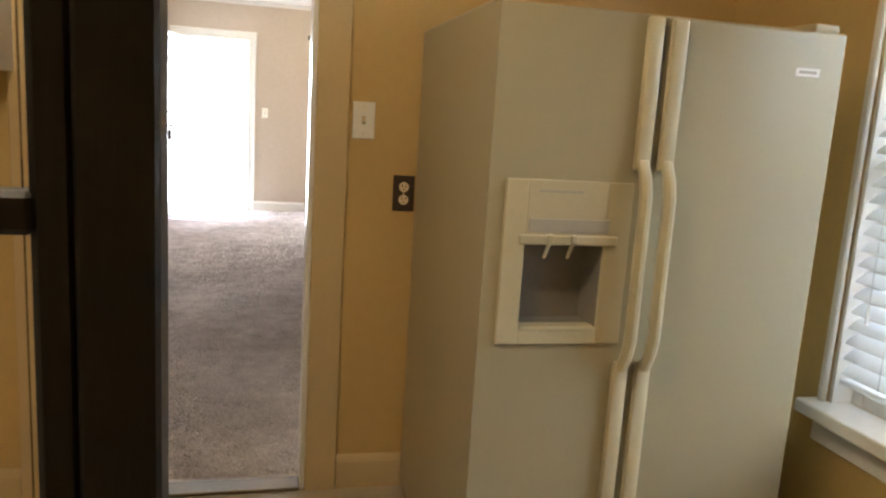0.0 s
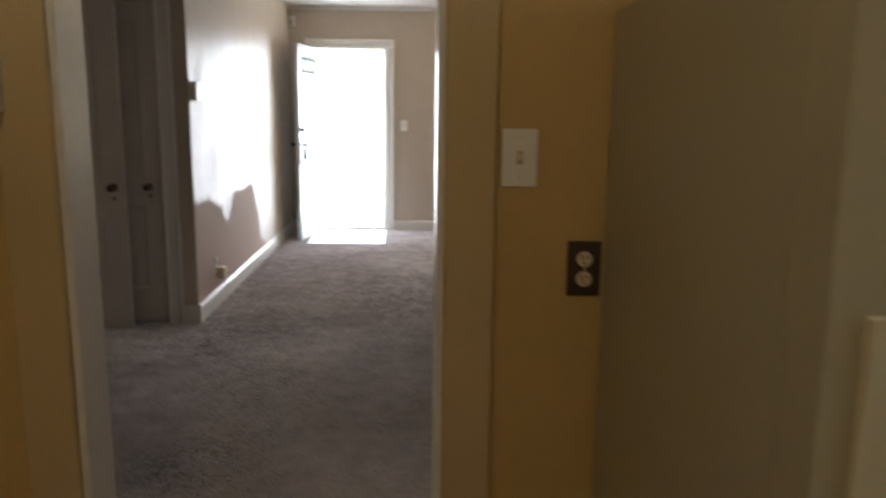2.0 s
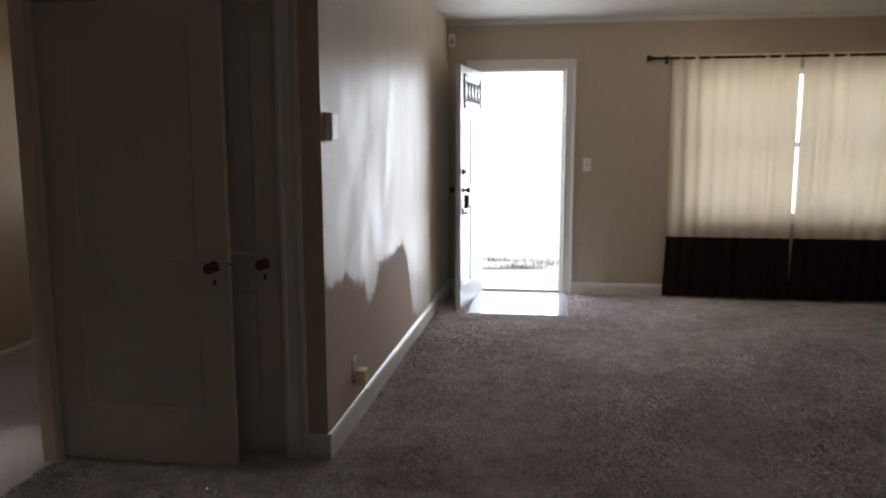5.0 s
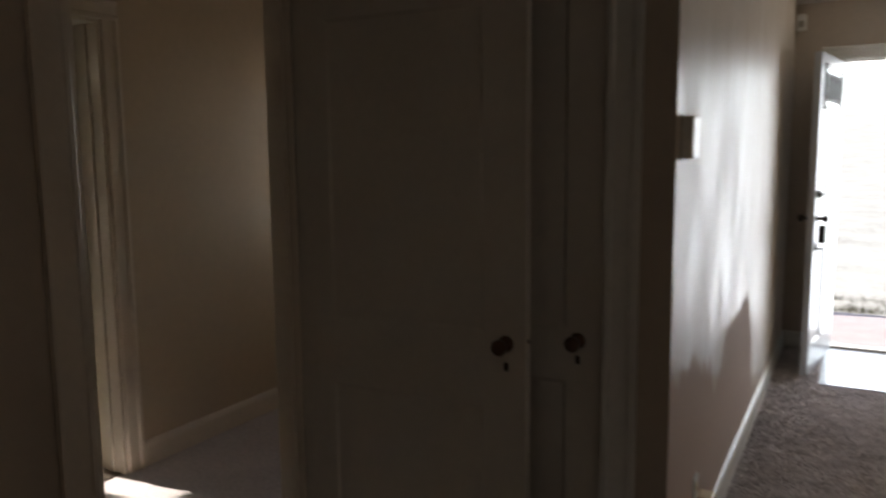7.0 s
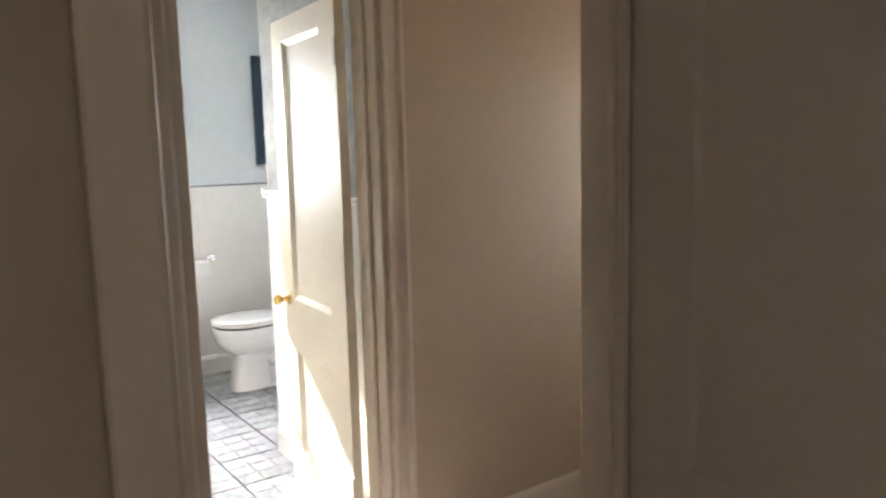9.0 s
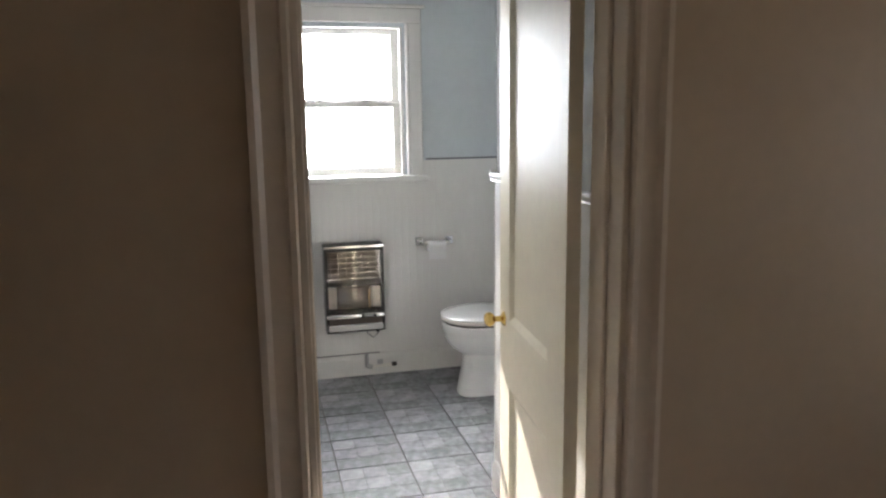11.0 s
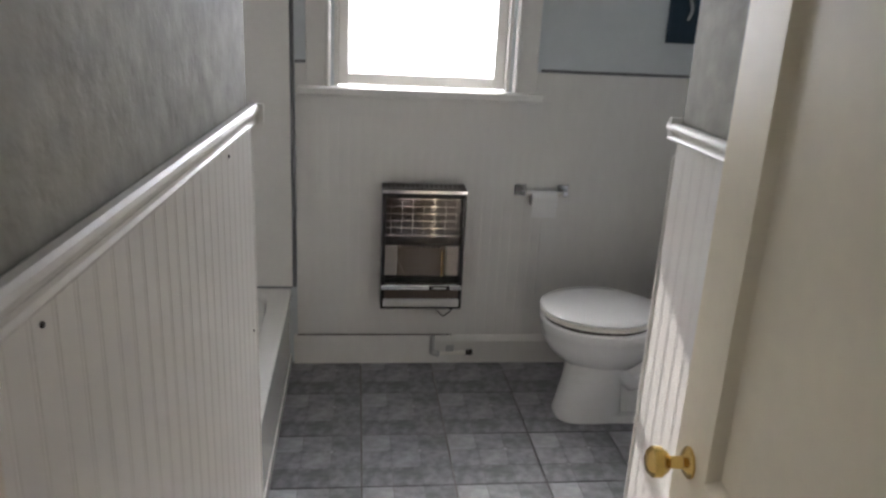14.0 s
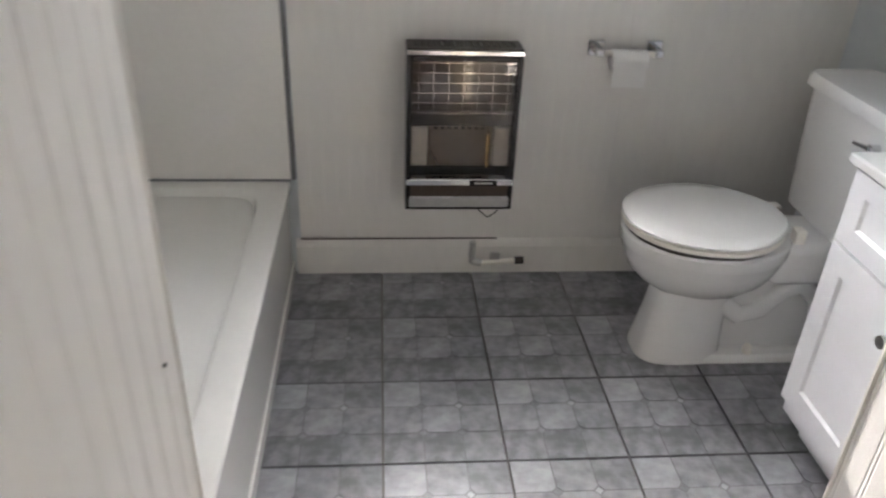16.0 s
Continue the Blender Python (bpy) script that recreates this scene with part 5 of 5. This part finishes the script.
r = thing("shower_rod", pose(0, 5.09, 1.86), "chrome shower curtain rod over the bathtub", "shower rod")
part("rod", rod(B(), (BX + 0.004, 0, 0), (-4.238, 0, 0), 0.0125), CHROME, r, smooth=True)
part("flange", turned(B(), [(0.032, 0), (0.030, 0.01), (0.016, 0.022)], Matrix.Translation((BX + 0.002, 0, 0)) @ Matrix.Rotation(radians(90), 4, "Y"), 16), CHROME, r, smooth=True)

p = thing("wall_picture", pose(BX + 0.002, 6.585, 1.39), "dark teal canvas picture with pale strokes", "picture")
part("canvas", box(B(), 0, 0.03, 0, 0.235, 0, 0.72, 0.003), CANVAS, p)
for k in range(3):
    bm = B()
    pts = [Vector((0.032, 0.07 + k * 0.05 + 0.012 * math.sin(i * 0.9), 0.09 + i * 0.022)) for i in range(8)]
    for a, b in zip(pts, pts[1:]):
        rod(bm, a, b, 0.006, n=6)
    part("painted_stroke", bm, CANVAS_INK, p, "pale brush stroke")

structure("trim_base_gap", box(B(), BX, BX + 0.0128, 5.146, 5.80, 0.1345, 0.1382), GROUT, "dark open joint above the baseboard", "trim")
# panel joints, rails and wainscot caps
structure("trim_panel_rail", box(B(), BX, BX + 0.007, 6.10, 6.83, 1.258, 1.268, 0.002), CAULK, "thin dark joint strip", "trim")
structure("trim_panel_rail_south", box(B(), BX, BX + 0.007, 5.146, 5.187, 1.258, 1.268, 0.002), CAULK, "thin dark joint strip", "trim")
for nm, y0, y1 in (("trim_panel_left", 5.146, 5.187), ("trim_panel_right", 6.082, 6.152)):
    structure(nm, box(B(), BX, BX + 0.006, y0, y1, 1.141, 1.256, 0.001), BATH_WHITE, "smooth white wall panel", "trim")
structure("trim_panel_smooth", box(B(), BX, BX + 0.006, 6.152, 6.83, 0.135, 1.256, 0.001), BATH_WHITE, "smooth white wall panel", "trim")
CAP = [(0.0, -0.014), (0.009, -0.014), (0.0115, -0.010), (0.009, -0.005), (0.010, 0.001), (0.014, 0.006), (0.016, 0.012), (0.0145, 0.018), (0.010, 0.022), (0.0, 0.022)]


def cap_rail(name, a, b, up):
    d = (Vector(b) - Vector(a)).normalized().cross(Vector(up))
    a, b = (a, b) if d.z > 0 else (b, a)
    return structure(name, strip(B(), CAP, a, b, up), BATH_WHITE, "white moulded wainscot cap", "trim", smooth=False)


skewed(cap_rail("trim_cap_south", (-3.125, 5.184, 1.277), (-4.262, 5.184, 1.277), (0, 1, 0)))
cap_rail("trim_cap_north", (-3.12, 6.014, 1.268), (-4.262, 6.014, 1.268), (0, -1, 0))
cap_rail("trim_cap_south_end", (-4.241, 5.05, 1.277), (-4.241, 5.208, 1.277), (-1, 0, 0))
cap_rail("trim_cap_north_end", (-4.241, 5.999, 1.277), (-4.241, 6.15, 1.277), (-1, 0, 0))


# ---- beadboard, plank by plank ----
def bead_plank(w, z0, z1, t=0.007):
    """One beadboard plank: local x across, y out, z up, with a bead and grooved edges."""
    prof = [(0, 0), (0, t - 0.0006), (0.0020, t), (w - 0.0095, t), (w - 0.0072, t - 0.0006), (w - 0.0058, t - 0.0002), (w - 0.0040, t), (w - 0.0018, t - 0.0003), (w, t - 0.0006), (w, 0)]
    return lofted(B(), [[Vector((x, y, z)) for x, y in prof] for z in (z0, z1)])


def beadboard(name, m, count, w, z0, z1, label):
    wn_ = tagged(new(name), label, "wall panel", "", "structure")
    wn_.matrix_world = m
    me = mesh_of(bead_plank(w, z0, z1), "plank", BATH_WHITE)
    for k in range(count):
        ob = new("plank", me)
        ob.parent = wn_
        ob.matrix_local = pose(k * w, 0, 0)
    return wn_


beadboard("trim_beadboard_window", pose(BX, 5.146 + 24 * 0.0419, 0, 0, 0, -90), 24, 0.0419, 0.135, 1.14, "white beadboard under the bathroom window")
beadboard("trim_beadboard_south", pose(-4.235, 5.178, 0, 0, 0, -2.7), 26, 0.0428, 0.0, 1.264, "white beadboard wainscot on the partition")
beadboard("trim_beadboard_north", pose(-3.122, 6.02, 0, 0, 0, 180), 26, 0.0428, 0.135, 1.255, "white beadboard wainscot on the partition")
for nm, y0, y1 in (("trim_corner_south", 5.05, 5.187), ("trim_corner_north", 6.011, 6.15)):
    structure(nm, box(B(), -4.245, -4.236, y0, y1, 0.0, 1.225, 0.003), BATH_WHITE, "white corner board", "trim")


# ---- bathroom floor tiles ----
def tile_mesh():
    """One 0.305 m tile with nine embossed pads and four small diamonds."""
    bm = B()
    s, g, c = 0.3, 0.0016, 0.013
    box(bm, 0.0025, s + 0.0025, 0.0025, s + 0.0025, -0.004, 0.0035)
    u = s / 3
    for i in range(3):
        for j in range(3):
            x0, x1 = 0.0025 + i * u + (g if i else 0.001), 0.0025 + (i + 1) * u - (g if i < 2 else 0.001)
            y0, y1 = 0.0025 + j * u + (g if j else 0.001), 0.0025 + (j + 1) * u - (g if j < 2 else 0.001)
            pts = []
            for (x, y), (dx, dy), cut in (((x0, y0), (1, 1), i > 0 and j > 0), ((x1, y0), (-1, 1), i < 2 and j > 0), ((x1, y1), (-1, -1), i < 2 and j < 2), ((x0, y1), (1, -1), i > 0 and j < 2)):
                if cut:
                    q = [(x + dx * c, y), (x, y + dy * c)]
                    pts += q if dx * dy < 0 else q[::-1]
                else:
                    pts.append((x, y))
            lo = [bm.verts.new((x, y, 0.0035)) for x, y in pts]
            hi = [bm.verts.new((x, y, 0.0047)) for x, y in pts]
            bm.faces.new(hi)
            for k in range(len(pts)):
                bm.faces.new((lo[k], lo[(k + 1) % len(pts)], hi[(k + 1) % len(pts)], hi[k]))
    for i in (1, 2):
        for j in (1, 2):
            x, y, r = 0.0025 + i * u, 0.0025 + j * u, c * 0.8
            bm.faces.new([bm.verts.new(v) for v in ((x + r, y, 0.0044), (x, y + r, 0.0044), (x - r, y, 0.0044), (x, y - r, 0.0044))])
    bm.faces.ensure_lookup_table()
    for f in bm.faces:
        f.material_index = 1 if max(v.co.z for v in f.verts) < 0.0036 else 0
    return mesh_of(bm, "tile", TILE, TILE_JOINT)


floor_tiles = tagged(new("floor_bathroom"), "grey marbled tile floor with dark grout lines", "floor", "", "structure")
me = tile_mesh()
ix, iy = -5.490, 5.412
for i in range(-1, 9):
    for j in range(-4, 5):
        x, y = ix + i * 0.305, iy + j * 0.305
        if x + 0.30 < BX or x > -3.2 or y + 0.3 < 5.0 or y > 6.83:
            continue
        ob = new("tile", me)
        ob.parent = floor_tiles
        ob.matrix_local = pose(x, y, 0)


# nail holes and dings in the wainscot beside the tub
for x, y, z, r in ((-4.035, 5.186, 1.241, 0.004), (-3.36, 5.186, 1.244, 0.0035), (-3.80, 5.196, 1.293, 0.0035), (-4.20, 5.186, 0.86, 0.003)):
    skewed(structure("trim_nail_hole", rod(B(), (x, y - 0.004, z), (x, y + 0.0008, z), r, r * 0.8, 8), DARK_METAL, "dark nail hole in white wainscot", "trim"))


# ---- carpet pile ----
def carpet_pile(x0, x1, y0, y1, count, seed):
    """Short twisted tufts standing on the carpet, leaning in loose tracks."""
    rng = np.random.default_rng(seed)
    px, py = rng.uniform(x0, x1, count), rng.uniform(y0, y1, count)
    keep = ((px > HX + 0.02) | (py > 4.9)) & ~((py > 5.78) & (px < LX + 0.02))
    keep &= ~((py > 8.71) & (px > -0.29) & (px < 0.53))
    px, py = px[keep], py[keep]
    n = len(px)
    lean = 0.5 * np.sin(px * 2.1 + 1.3 * np.sin(py * 1.7)) + 0.5 * np.sin(py * 3.3 + px)
    a = rng.uniform(0, 2 * math.pi, n)
    w = rng.uniform(0.0024, 0.0046, n)
    hgt = rng.uniform(0.005, 0.010, n)
    dx = 0.005 * lean + rng.normal(0, 0.004, n)
    dy = 0.005 * np.cos(px * 1.9 - py) + rng.normal(0, 0.004, n)
    c, s_ = np.cos(a) * w, np.sin(a) * w
    v = np.empty((n, 4, 3), np.float32)
    v[:, 0] = np.stack([px - c, py - s_, np.full(n, 0.003)], 1)
    v[:, 1] = np.stack([px + c, py + s_, np.full(n, 0.003)], 1)
    v[:, 2] = np.stack([px + c + dx, py + s_ + dy, 0.003 + hgt], 1)
    v[:, 3] = np.stack([px - c + dx, py - s_ + dy, 0.003 + hgt * 0.9], 1)
    me_ = bpy.data.meshes.new("carpet_pile")
    me_.vertices.add(n * 4)
    me_.vertices.foreach_set("co", v.ravel())
    me_.loops.add(n * 4)
    me_.loops.foreach_set("vertex_index", np.arange(n * 4, dtype=np.int32))
    me_.polygons.add(n)
    me_.polygons.foreach_set("loop_start", np.arange(0, n * 4, 4, dtype=np.int32))
    me_.polygons.foreach_set("loop_total", np.full(n, 4, dtype=np.int32))
    me_.update()
    me_.validate()
    me_.materials.append(CARPET_TUFT)
    return tagged(new("carpet_pile", me_), "short twisted grey-brown carpet tufts", "carpet", "", "stuff")


carpet_pile(-1.75, 2.9, 2.72, 6.2, 330000, 5)
carpet_pile(-0.55, 4.1, 6.2, 9.63, 340000, 6)
